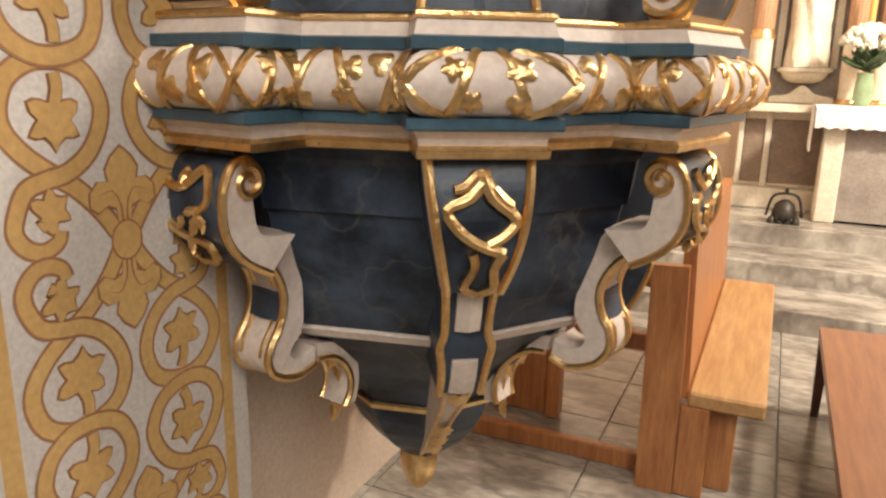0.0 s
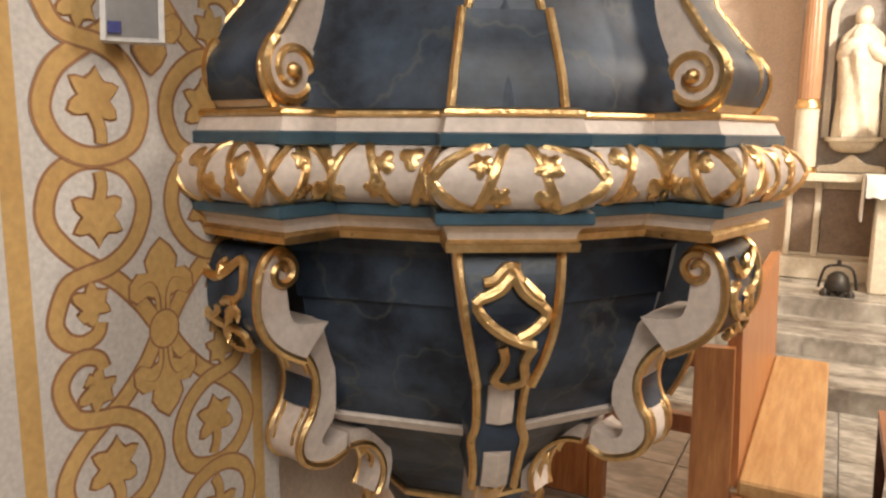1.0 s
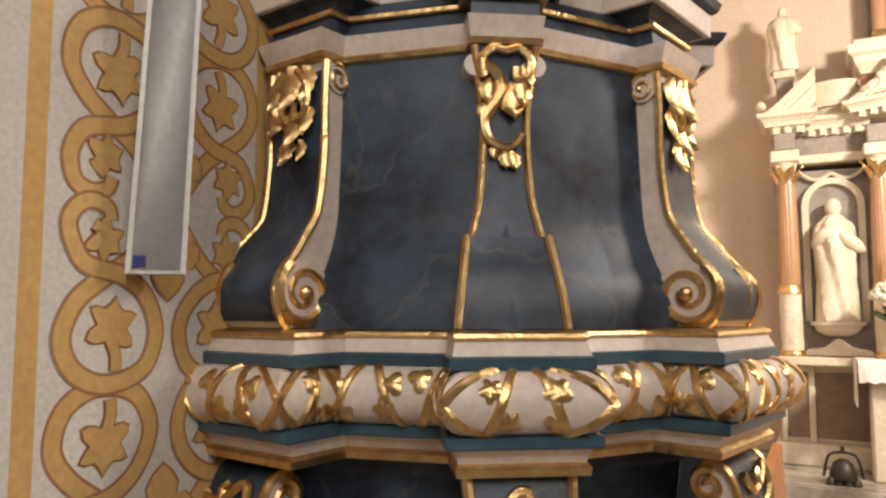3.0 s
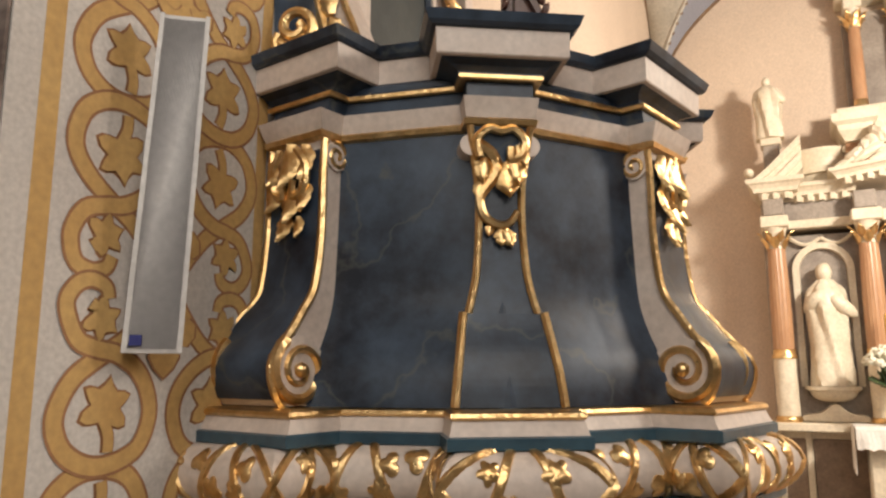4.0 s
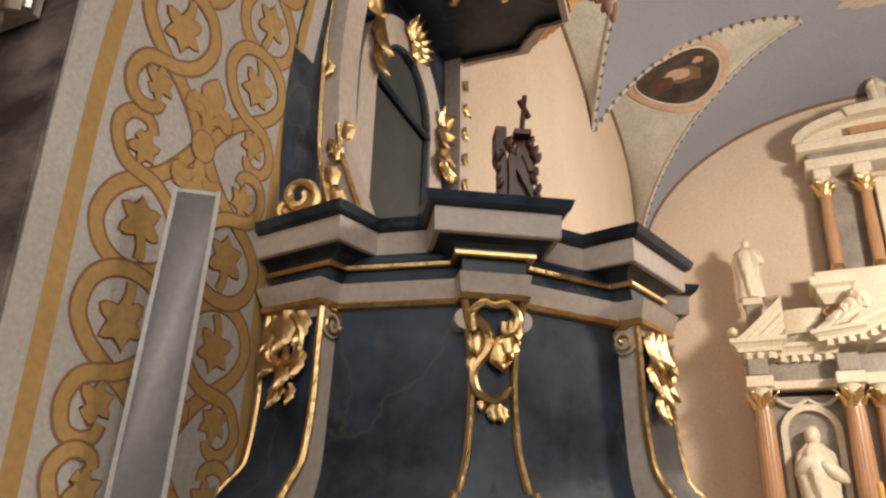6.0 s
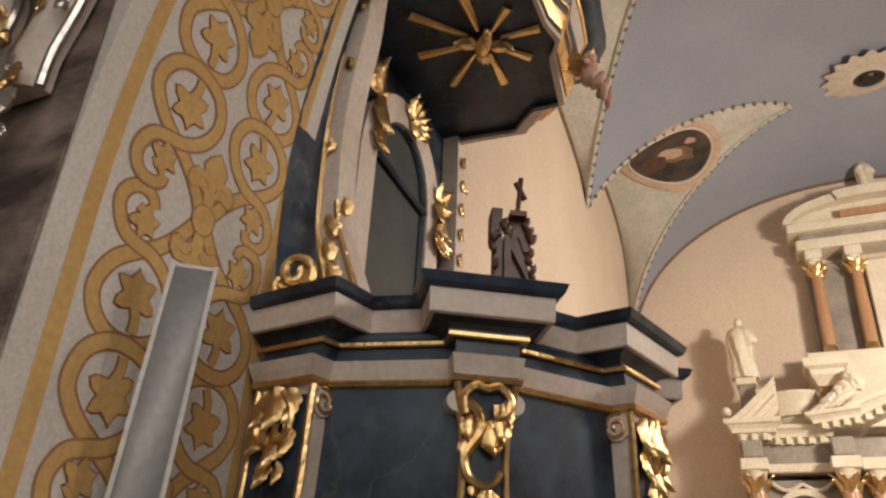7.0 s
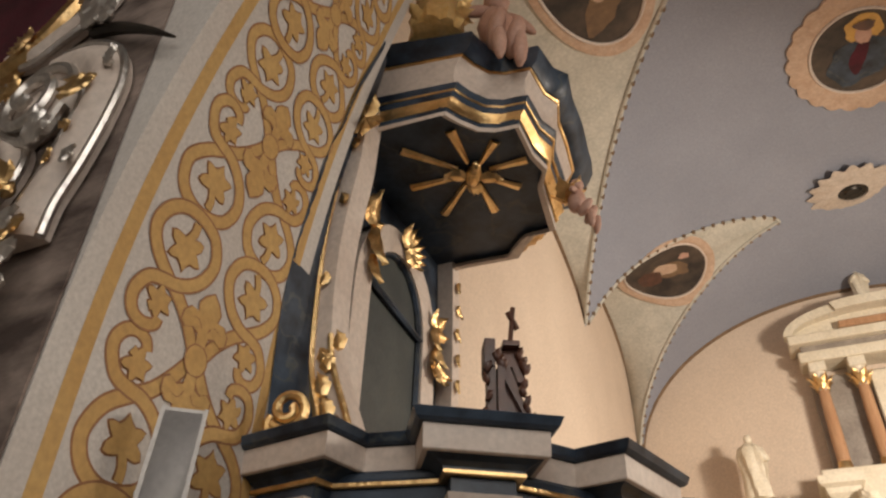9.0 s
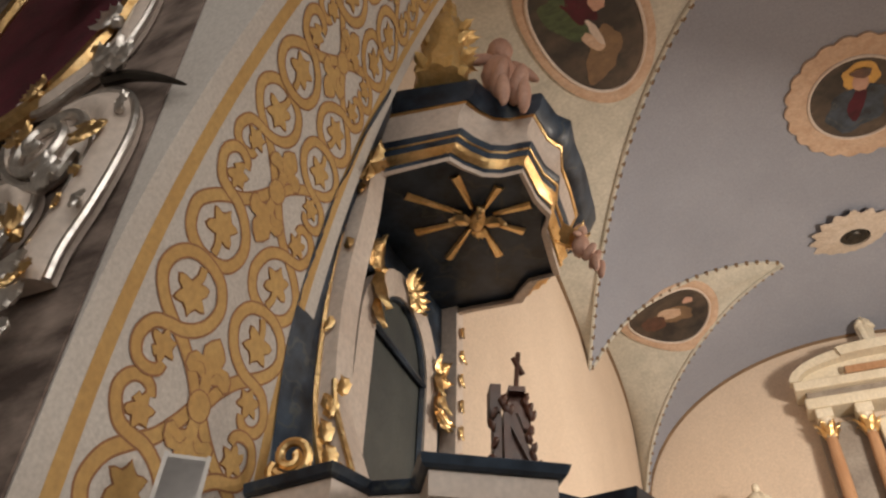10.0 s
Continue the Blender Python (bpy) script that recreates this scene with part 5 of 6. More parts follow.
loft(bm, [[b0, b1, b1 - nb * 0.06, b0 - nb * 0.06], [t0, t1, t1 - nb * 0.06, t0 - nb * 0.06]])
part("case", bm, CASE, speaker)


def on_face(u, v, w):
    return (b0.lerp(b1, u)).lerp(t0.lerp(t1, u), v) + nb * w


bm = bmesh.new()
for k in range(30):
    u = 0.1 + 0.8 * (k + 0.5) / 30
    e = 0.0085
    loft(bm, [[on_face(u - e, v, 0.001), on_face(u, v, 0.006), on_face(u + e, v, 0.001)] for v in (0.012, 0.988)])
part("grille", bm, GRILLE, speaker, "grey ribbed grille")
for u0, u1 in ((0.0, 0.085), (0.915, 1.0)):
    bm = bmesh.new()
    loft(bm, [[on_face(u0, v, 0.0), on_face(u0, v, 0.012), on_face(u1, v, 0.012), on_face(u1, v, 0.0)] for v in (0, 1)])
    part("rail", bm, CASE, speaker)
bm = bmesh.new()
loft(bm, [[on_face(0.11, v, 0.004), on_face(0.11, v, 0.009), on_face(0.32, v, 0.009), on_face(0.32, v, 0.004)] for v in (0.02, 0.05)])
part("badge", bm, BADGE, speaker, "small dark blue badge")
bm = bmesh.new()
for z in (2.15, 2.6):
    tube(bm, [(-0.64, 1.87, z), (-0.735, 1.9, z)], 0.02, 8)
part("bracket", bm, CASE, speaker)
cable = thing("cable", (-0.725, 1.98, 2.2), "short black cable stub on the jamb", "cable")
bm = bmesh.new()
tube(bm, smooth_line(((-0.66, 1.93, 2.29), (-0.69, 1.96, 2.25), (-0.7, 1.98, 2.21), (-0.725, 2.0, 2.16)), 4), 0.008, 6)
part("wire", bm, BLACK, cable)
bm = bmesh.new()
box(bm, -0.733, -0.715, 1.985, 2.015, 2.12, 2.2, 0.004)
part("clip", bm, CASE, cable)

# ---- silvered frame on the nave wall ----
alt = thing("rococo_altarpiece", (-1.5, 1.4, 3.2), "silvered and gilded carved rococo frame round a crimson field", "altar frame")


def nave(u, v, w):
    return (u, Y0 - 0.02 - 0.6 * w, v)


field = [(-1.62 - 0.55 * math.cos(a) * (1 if math.cos(a) > 0 else 1), 5.0 + 0.9 * math.sin(a)) for a in [2 * math.pi * k / 40 for k in range(40)]]
bm = bmesh.new()
prism(bm, field, nave, 0.0, 0.05)
part("cloth_field", bm, CRIMSON, alt, "deep crimson field")
bm = bmesh.new()
tube(bm, [nave(u, v, 0.07) for u, v in field + field[:1]], 0.04, 8)
part("inner_bead", bm, GOLD, alt, smooth=True)
BAND = ((-0.94, 3.19), (-0.935, 3.32), (-0.89, 3.47), (-0.86, 3.63), (-0.855, 3.78), (-0.91, 3.91), (-1.03, 3.99), (-1.15, 3.99))
UPPER = ((-1.5, 4.2), (-1.35, 4.18), (-1.25, 4.23), (-1.16, 4.28), (-1.07, 4.37), (-1.03, 4.55), (-1.04, 4.8))
LOWER = ((-1.3, 3.3), (-1.2, 3.42), (-1.16, 3.55), (-1.24, 3.66), (-1.38, 3.68))


def carved_band(name, path, half, bulge, label):
    """A rounded cream band with a silver bead along both edges."""
    line = smooth_line([(u, v, half) for u, v in path], 6)
    left, right = stroke(line)
    bm = bmesh.new()
    rings = []
    for l, r in zip(left, right):
        rings.append([nave(l[0] + (r[0] - l[0]) * f, l[1] + (r[1] - l[1]) * f, 0.05 + bulge * math.sin(math.pi * f)) for f in (0, 0.15, 0.35, 0.5, 0.65, 0.85, 1)] + [nave(*r, 0.0), nave(*l, 0.0)])
    loft(bm, rings)
    ob = part(name, bm, CREAM, alt, label, True)
    for side in (left, right):
        bm = bmesh.new()
        tube(bm, [nave(u, v, 0.06) for u, v in side], 0.015, 7)
        part("silver_bead", bm, SILVER, ob, "silvered edge", True)
    return ob


carved_band("scroll", BAND, 0.085, 0.08, "cream scroll with silvered edges")
carved_band("scroll", UPPER, 0.05, 0.06, "cream scroll with silvered edges")
carved_band("scroll", LOWER, 0.06, 0.06, "cream scroll with silvered edges")
# the great volute
bm = bmesh.new()
lump(bm, nave(-1.14, 3.8, 0.03), (0.15, 0.05, 0.15), rough=0.06, sub=3)
lump(bm, nave(-1.3, 3.86, 0.02), (0.12, 0.05, 0.11), rough=0.1, seed=2, sub=3)
part("volute_field", bm, CREAM, alt, "cream shell field", True)
bm = bmesh.new()
coil = [(-1.14 + 0.16 * (1 - 0.82 * k / 60) * math.cos(0.3 + 11.5 * k / 60), 3.81 + 0.17 * (1 - 0.82 * k / 60) * math.sin(0.3 + 11.5 * k / 60)) for k in range(61)]
tube(bm, [nave(u, v, 0.1 + 0.0012 * k) for k, (u, v) in enumerate(coil)], 0.02, 7)
tube(bm, [nave(u, v, 0.08) for u, v in smooth_line(((-1.0, 3.75), (-1.06, 3.63), (-1.2, 3.66), (-1.34, 3.78), (-1.42, 3.92), (-1.38, 4.0)), 6)], 0.02, 7)
part("volute_coil", bm, SILVER, alt, "silvered volute", True)
r2 = random.Random(9)


def leaf_cluster(material, label, at, n, size, tilt):
    bm = bmesh.new()
    for k in range(n):
        a = tilt + (k - (n - 1) / 2) * 0.5
        acanthus(bm, nave(at[0], at[1], 0.14), (math.cos(a), 0.05, math.sin(a)), (0, -1, 0), size * r2.uniform(0.75, 1.1), 0.12)
    lump(bm, nave(at[0], at[1], 0.12), (size * 0.25, size * 0.2, size * 0.25), rough=0.3, seed=n)
    return part("carved_leaf", bm, material, alt, label, True)


for at, n, size, tilt in (((-1.03, 4.17), 6, 0.15, 0.5), ((-0.95, 4.16), 5, 0.12, 0.2), ((-1.05, 3.59), 4, 0.13, 0.6), ((-0.93, 3.13), 5, 0.12, -1.3), ((-0.9, 3.03), 4, 0.1, -1.5), ((-0.82, 3.85), 4, 0.07, 0.4), ((-1.12, 3.33), 5, 0.13, 1.2), ((-1.0, 3.24), 4, 0.12, -0.6), ((-1.1, 4.5), 5, 0.13, 2.4), ((-0.82, 3.45), 3, 0.07, -0.6)):
    leaf_cluster(SILVER, "silvered leaf", at, n, size, tilt)
for at, n, size, tilt in (((-0.875, 3.79), 5, 0.12, -2.2), ((-0.88, 3.57), 6, 0.045, 1), ((-0.91, 3.46), 6, 0.045, 0), ((-1.29, 3.88), 6, 0.09, 2), ((-1.05, 3.39), 5, 0.12, 2.4), ((-1.36, 4.19), 6, 0.08, 2.6), ((-0.93, 3.22), 5, 0.09, -1.2), ((-1.12, 4.3), 4, 0.05, 1)):
    leaf_cluster(GOLD, "gilded leaf", at, n, size, tilt)

# ---- altar ----
altar = thing("altar", (2.2, 9.9, 0.17), "cream marble baroque altar with orange columns, niches and gilded capitals", "altar")


def blockpart(name, x0, x1, y0, y1, z0, z1, material, parent=altar, label="", bevel=0.012):
    bm = bmesh.new()
    box(bm, x0, x1, y0, y1, z0, z1, bevel)
    return part(name, bm, material, parent, label)


AY = 9.5
blockpart("base", 0.3, 3.9, AY + 0.05, EY, 0.17, 0.4, MARBLE)
blockpart("base_panel_wall", 0.36, 3.84, AY + 0.25, EY, 0.4, 1.25, MARBLE)
for x0, x1 in ((0.42, 0.64), (0.71, 1.24), (1.34, 1.86), (1.96, 2.5)):
    blockpart("base_panel", x0, x1, AY + 0.235, AY + 0.3, 0.44, 1.16, BROWNM, label="brown marble inset")
for x0, x1 in ((0.36, 0.42), (0.64, 0.71), (1.24, 1.34), (1.86, 1.96)):
    blockpart("base_stile", x0, x1, AY + 0.21, AY + 0.3, 0.4, 1.24, MARBLE)
blockpart("shelf", 0.3, 3.9, AY - 0.05, EY, 1.25, 1.34, MARBLE)
blockpart("back_wall", 0.36, 3.84, AY + 0.42, EY, 1.34, 3.45, GREYM, label="grey marble back")


def column(x, y, z0, z1, r, ped0):
    bm = bmesh.new()
    n = 9
    lathe(bm, [(r * 1.1, (z0 - 0.03 - ped0) * j / n) for j in range(n + 1)], (x, y, ped0), 36, lambda a, z: 0.05 * math.sin(10 * math.pi * a + 9 * z) * math.sin(14 * z))
    part("pedestal", bm, MARBLE, altar, "carved cream pedestal", True)
    bm = bmesh.new()
    lathe(bm, ((r * 1.25, 0.0), (r * 1.3, 0.03), (r * 1.18, 0.06), (r * 1.1, 0.065)), (x, y, ped0), 28)
    part("column_foot", bm, GOLD, altar, smooth=True)
    bm = bmesh.new()
    prof = [(r * 1.0, 0.0), (r * 1.03, (z1 - z0) * 0.3), (r * 0.98, (z1 - z0) * 0.65), (r * 0.86, z1 - z0)]
    lathe(bm, smooth_line(prof, 4), (x, y, z0), 40, lambda a, z: 0.025 * math.cos(20 * 2 * math.pi * a))
    shaft = part("column_shaft", bm, ORANGE, altar, "fluted orange marble shaft", True)
    bm = bmesh.new()
    lathe(bm, ((r * 1.25, -0.03), (r * 1.25, 0.0), (r * 1.12, 0.02), (r * 1.1, 0.06), (r * 1.0, 0.07)), (x, y, z0), 28)
    part("column_ring", bm, GOLD, altar, smooth=True)
    bm = bmesh.new()
    lathe(bm, ((r * 0.86, 0), (r * 0.9, 0.08), (r * 1.1, 0.2), (r * 1.25, 0.24)), (x, y, z1), 24)
    part("capital", bm, MARBLE, altar)
    bm = bmesh.new()
    for k in range(12):
        a = 2 * math.pi * k / 12
        acanthus(bm, (x + r * 0.85 * math.cos(a), y + r * 0.85 * math.sin(a), z1 + (0.0 if k % 2 else 0.07)), (0.1 * math.cos(a), 0.1 * math.sin(a), 1), (math.cos(a), math.sin(a), 0), 0.15, 0.45)
    part("capital_leaves", bm, GOLD, altar, "gilded capital leaves", True)
    blockpart("impost", x - r * 1.4, x + r * 1.4, y - r * 1.4, EY, z1 + 0.24, z1 + 0.37, MARBLE)


for x in (0.5, 1.42, 1.72):
    column(x, AY + 0.16 if x < 1.6 else AY + 0.3, 2.06, 3.27, 0.105, 1.34)

# niche with its figure
bm = bmesh.new()
nx, nz, nr = 0.96, 3.03, 0.315
arcn = [(nx - nr, 1.72), (nx - nr, nz)] + [(nx - nr * math.cos(a), nz + nr * math.sin(a)) for a in [math.pi * k / 18 for k in range(1, 18)]] + [(nx + nr, nz), (nx + nr, 1.72)]
loft(bm, [[(x, AY + 0.42, z), (x, AY + 0.34, z), (nx + (x - nx) * 0.78, AY + 0.34, nz + (z - nz) * (0.78 if z > nz else 1)), (nx + (x - nx) * 0.76, AY + 0.42, nz + (z - nz) * (0.76 if z > nz else 1))] for x, z in arcn])
part("niche_frame", bm, MARBLE, altar, "cream niche arch", True)
bm = bmesh.new()
inn = [(nx + (x - nx) * 0.775, nz + (z - nz) * (0.775 if z > nz else 1)) for x, z in arcn]
bm.faces.new([bm.verts.new((x, AY + 0.415, z)) for x, z in inn])
part("niche_back", bm, GREYM, altar)
bm = bmesh.new()
lathe(bm, ((0.1, 0.0), (0.17, 0.02), (0.22, 0.06), (0.24, 0.11), (0.28, 0.125), (0.28, 0.165)), (nx, AY + 0.32, 1.56), 24)
part("niche_bracket", bm, MARBLE, altar, smooth=True)
bm = bmesh.new()
prism(bm, smooth_line(((nx - 0.32, 1.35), (nx - 0.31, 1.41), (nx - 0.14, 1.44), (nx, 1.54), (nx + 0.14, 1.44), (nx + 0.31, 1.41), (nx + 0.32, 1.35)), 3), lambda u, v, w: (u, w, v), AY + 0.2, AY + 0.42)
part("niche_apron", bm, MARBLE, altar, "small curved gable under the niche")
bm = bmesh.new()
for s0 in (-1, 1):
    tube(bm, [(nx + s0 * (0.34 - 0.34 * k / 10), AY + 0.36, 3.44 - 0.09 * math.sin(math.pi * k / 10) - 0.04 * k / 10) for k in range(11)], 0.022, 6)
part("garland", bm, MARBLE, altar, "carved cream garland", True)
blockpart("architrave", 0.34, 3.86, AY + 0.26, EY, 3.51, 3.61, MARBLE)
blockpart("frieze", 0.36, 3.84, AY + 0.32, EY, 3.61, 3.88, GREYM)
for x in (0.5, 1.42):
    blockpart("frieze_block", x - 0.11, x + 0.11, AY + 0.06, EY, 3.65, 3.85, GREYM)


def cornice(x0, x1, y0, z0, z1, rise=0.0, open_right=False):
    """A flared cornice with a row of dentils under it."""
    bm = bmesh.new()
    rings = []
    for out, f in ((0.0, 0.0), (0.0, 0.34), (0.05, 0.36), (0.06, 0.55), (0.09, 0.72), (0.12, 0.8), (0.13, 1.0)):
        z = z0 + (z1 - z0) * f
        right = x1 + (0 if open_right else out)
        rings.append([(x0 - out, y0 - out, z), (right, y0 - out, z + rise), (right, EY, z + rise), (x0 - out, EY, z)])
    loft(bm, rings)
    ob = part("cornice", bm, MARBLE, altar, "moulded cream cornice")
    n = int((x1 - x0) / 0.1)
    for k in range(n):
        x = x0 + (k + 0.5) * (x1 - x0) / n
        up = rise * (k + 0.5) / n
        blockpart("dentil", x - 0.028, x + 0.028, y0 - 0.06, y0 + 0.1, z0 + 0.0 + up, z0 + 0.075 + up, MARBLE, bevel=0.004)
    return ob


cornice(0.36, 0.72, AY + 0.1, 3.84, 4.08)
cornice(0.72, 1.3, AY + 0.3, 3.82, 4.03)
cornice(1.22, 1.66, AY + 0.1, 3.93, 4.11, 0.06, True)
cornice(1.66, 2.3, AY + 0.1, 3.99, 4.17, 0.3, True)


def sweep(k, s):
    """Curve k of the swept half pediment, foot to peak."""
    return (0.3 + 0.11 * k) * (1 - s) + 0.84 * s, 4.08 + 0.03 * math.sin(math.pi * s) * (1 - k / 5) + 0.47 * (s ** 1.35) * (1 - 0.2 * k)


for k in range(4):
    bm = bmesh.new()
    edge = [sweep(k, j / 14) for j in range(15)] + [sweep(k + 1, 1 - j / 14) for j in range(15)]
    prism(bm, edge, lambda u, v, w: (u, w, v), AY + (0.0, 0.05, 0.02, 0.07)[k], AY + 0.45)
    part("pediment_flute", bm, MARBLE, altar, "fluted half pediment")
bm = bmesh.new()
lump(bm, (0.275, AY + 0.05, 4.17), (0.055, 0.1, 0.055), rough=0.05, sub=3)
part("volute", bm, MARBLE, altar, smooth=True)
blockpart("attic", 1.24, 3.6, AY + 0.5, EY, 4.03, 4.95, MARBLE)
blockpart("attic_panel", 1.3, 1.53, AY + 0.36, AY + 0.6, 4.05, 4.48, ORANGE)
bm = bmesh.new()
lathe(bm, ((0.3, 0.0), (0.3, 0.14), (0.36, 0.15), (0.35, 0.2), (0.33, 0.22), (0.33, 0.36), (0.36, 0.4), (0.37, 0.44)), (1.04, AY + 0.72, 4.03), 40)
part("drum_block", bm, MARBLE, altar, "curved moulded block", True)
bm = bmesh.new()
tube(bm, [(1.32 + v[0], AY + 0.4, 4.41 + v[1]) for v in spiral(0, 0, 0.05, 0.012, 0, 1.5, 20)], 0.018, 6)
part("drum_volute", bm, MARBLE, altar, smooth=True)
bm = bmesh.new()
loft(bm, [[(1.3 - o, AY + 0.3 - o, z), (1.52 + o, AY + 0.3 - o, z), (1.52 + o, EY, z), (1.3 - o, EY, z)] for o, z in ((0, 4.48), (0.02, 4.53), (0.06, 4.6), (0.07, 4.66), (0.12, 4.7), (0.13, 4.79))])
part("attic_cornice", bm, MARBLE, altar, "moulded cream cornice")
bm = bmesh.new()
for c, z in (((1.26, AY + 0.16, 4.17), (0.15, 0.09, 0.06)), ((1.4, AY + 0.15, 4.26), (0.14, 0.1, 0.09)), ((1.54, AY + 0.14, 4.36), (0.13, 0.1, 0.12)), ((1.64, AY + 0.13, 4.48), (0.09, 0.09, 0.13)), ((1.34, AY + 0.1, 4.2), (0.2, 0.05, 0.04)), ((1.5, AY + 0.07, 4.27), (0.2, 0.05, 0.05))):
    lump(bm, c, z, (0, -32, 0), 0.35, int(c[0] * 50), 3)
part("carved_clouds", bm, MARBLE, altar, "cream carved drapery", True)
for x in (1.52, 1.97):
    column(x, 10.12, 4.98, 5.95, 0.07, 4.93)
blockpart("upper_back", 1.4, 3.2, 10.25, EY, 4.95, 6.2, GREYM)
blockpart("upper_relief", 2.08, 3.0, 10.15, EY, 4.95, 6.15, MARBLE)
blockpart("upper_entablature", 1.34, 3.3, 10.0, EY, 6.32, 6.46, MARBLE)
blockpart("upper_frieze", 1.38, 3.26, 10.05, EY, 6.46, 6.56, GREYM)
blockpart("upper_cornice", 1.26, 3.36, 9.94, EY, 6.56, 6.68, MARBLE)
bm = bmesh.new()
prism(bm, [(1.26, 6.68)] + [(2.3 - 1.04 * math.cos(a), 6.68 + 0.36 * math.sin(a)) for a in [math.pi * k / 16 for k in range(17)]], lambda u, v, w: (u, w, v), 10.1, EY)
part("segmental_pediment", bm, MARBLE, altar)
for a0, a1, y in ((0.0, 1.15, 9.95), (1.15, 2.0, 9.89), (2.0, math.pi, 9.95)):
    bm = bmesh.new()
    arc = [a0 + (a1 - a0) * k / 10 for k in range(11)]
    prism(bm, [(2.3 - 1.07 * math.cos(a), 6.69 + 0.39 * math.sin(a)) for a in arc] + [(2.3 - 0.96 * math.cos(a), 6.69 + 0.26 * math.sin(a)) for a in reversed(arc)], lambda u, v, w: (u, w, v), y, 10.12)
    part("pediment_rim", bm, MARBLE, altar, "curved pediment moulding")
bm = bmesh.new()
box(bm, 1.9, 2.7, 9.96, 10.11, 6.7, 6.8, 0.01)
part("pediment_inset", bm, ORANGE, altar)


def figure_statue(at, h, label, wide=1.0, seed=0):
    """A draped figure as one plain carved mesh."""
    bm = bmesh.new()
    x, y, z = at
    prof = ((0.17, 0.0), (0.165, 0.1), (0.15, 0.3), (0.165, 0.5), (0.175, 0.64), (0.15, 0.76), (0.09, 0.82), (0.062, 0.85))
    lathe(bm, [(r * h * 0.78 * wide, v * h) for r, v in smooth_line(prof, 3)], (x, y, z), 36, lambda a, v: 0.09 * math.sin(6 * math.pi * a * 2 + v * 5 + seed) + 0.05 * math.sin(22 * math.pi * a + v * 11))
    lump(bm, (x, y - 0.01, z + 0.91 * h), (0.062 * h, 0.07 * h, 0.085 * h), rough=0.1, seed=seed)
    lump(bm, (x - 0.08 * h * wide, y - 0.1 * h, z + 0.66 * h), (0.05 * h * wide, 0.05 * h, 0.12 * h), (30, 40, 0), 0.1, seed)
    lump(bm, (x + 0.1 * h * wide, y - 0.1 * h, z + 0.62 * h), (0.05 * h * wide, 0.05 * h, 0.13 * h), (20, -50, 0), 0.1, seed)
    ob = part("statue", bm, MARBLE, smooth=True)
    return tagged(ob, label, "statue", "altar statues")


figure_statue((nx, AY + 0.27, 1.73), 1.38, "cream veiled figure standing in the altar niche", 1.15, 1)
figure_statue((0.52, AY + 0.42, 4.65), 0.8, "cream draped figure on the altar cornice", 1.5, 4)
figure_statue((2.3, 10.15, 7.02), 0.6, "small cream figure on the altar pediment", 1.2, 7)
blockpart("statue_plinth", 0.43, 0.61, AY + 0.34, AY + 0.55, 4.08, 4.56, GREYM)
blockpart("plinth_cap", 0.405, 0.635, AY + 0.31, AY + 0.58, 4.56, 4.65, MARBLE)

table = thing("altar_table", (1.8, 9.0, 0.17), "altar table with a lace-edged white cloth", "table")
bm = bmesh.new()
box(bm, 1.12, 3.2, 8.85, 9.4, 1.245, 1.345, 0.01)
part("tabletop", bm, MARBLE, table)
for x in (1.3, 2.9):
    bm = bmesh.new()
    box(bm, x - 0.1, x + 0.1, 8.95, 9.35, 0.17, 1.245, 0.02)
    part("leg", bm, MARBLE, table)
bm = bmesh.new()
box(bm, 1.4, 2.9, 9.0, 9.3, 0.2, 1.245)
part("front_panel", bm, GREYM, table)
cloth = thing("altar_cloth", (1.8, 9.0, 1.345), "white altar cloth with scalloped lace hanging over the edge", "cloth")
bm = bmesh.new()
xs = [1.1 + 0.035 * k for k in range(60)]
rows = [[(x, 9.4, 1.357) for x in xs], [(x, 8.84, 1.357) for x in xs], [(x, 8.825, 1.335) for x in xs], [(x, 8.815 + 0.01 * math.sin(x * 30), 1.2) for x in xs], [(x, 8.81 + 0.014 * math.sin(x * 30), 1.13 + 0.025 * abs(math.sin(x * 28))) for x in xs]]
loft(bm, rows, closed=False, caps=False)
side = [[(1.09 - 0.02 * v - 0.012 * math.sin(9 * k), 8.84 + 0.56 * k / 10, 1.357 - v) for k in range(11)] for v in (0, 0.1, 0.25, 0.4, 0.46)]
loft(bm, side, closed=False, caps=False)
part("linen", bm, LINEN, cloth)

flowers = thing("flower_vase", (1.5, 9.1, 1.355), "white flowers in a green glass vase on the altar table", "flowers")
bm = bmesh.new()
lathe(bm, ((0.06, 0), (0.09, 0.06), (0.085, 0.2), (0.07, 0.3), (0.08, 0.32)), (1.5, 9.1, 1.359), 20)
part("vase", bm, GLASS, flowers, "green glass vase", True)
bm = bmesh.new()
for k in range(40):
    a, r = r2.uniform(0, 6.28), r2.uniform(0.05, 0.2)
    acanthus(bm, (1.5, 9.1, 1.685), (math.cos(a) * r * 4, math.sin(a) * r * 4, r2.uniform(0.2, 1)), (0, 0, 1), r2.uniform(0.15, 0.3), 0.1)
part("leaves", bm, LEAF, flowers)
bm = bmesh.new()
for k in range(90):
    v = Vector((r2.gauss(0, 1), r2.gauss(0, 1), abs(r2.gauss(0, 0.8)))).normalized()
    lump(bm, (1.5 + v.x * 0.25, 9.1 + v.y * 0.22, 1.93 + v.z * 0.2), (0.045, 0.045, 0.03), (r2.uniform(0, 90), r2.uniform(0, 90), 0), 0.4, k, 1)
part("blossoms", bm, PETAL, flowers, "white blossoms")
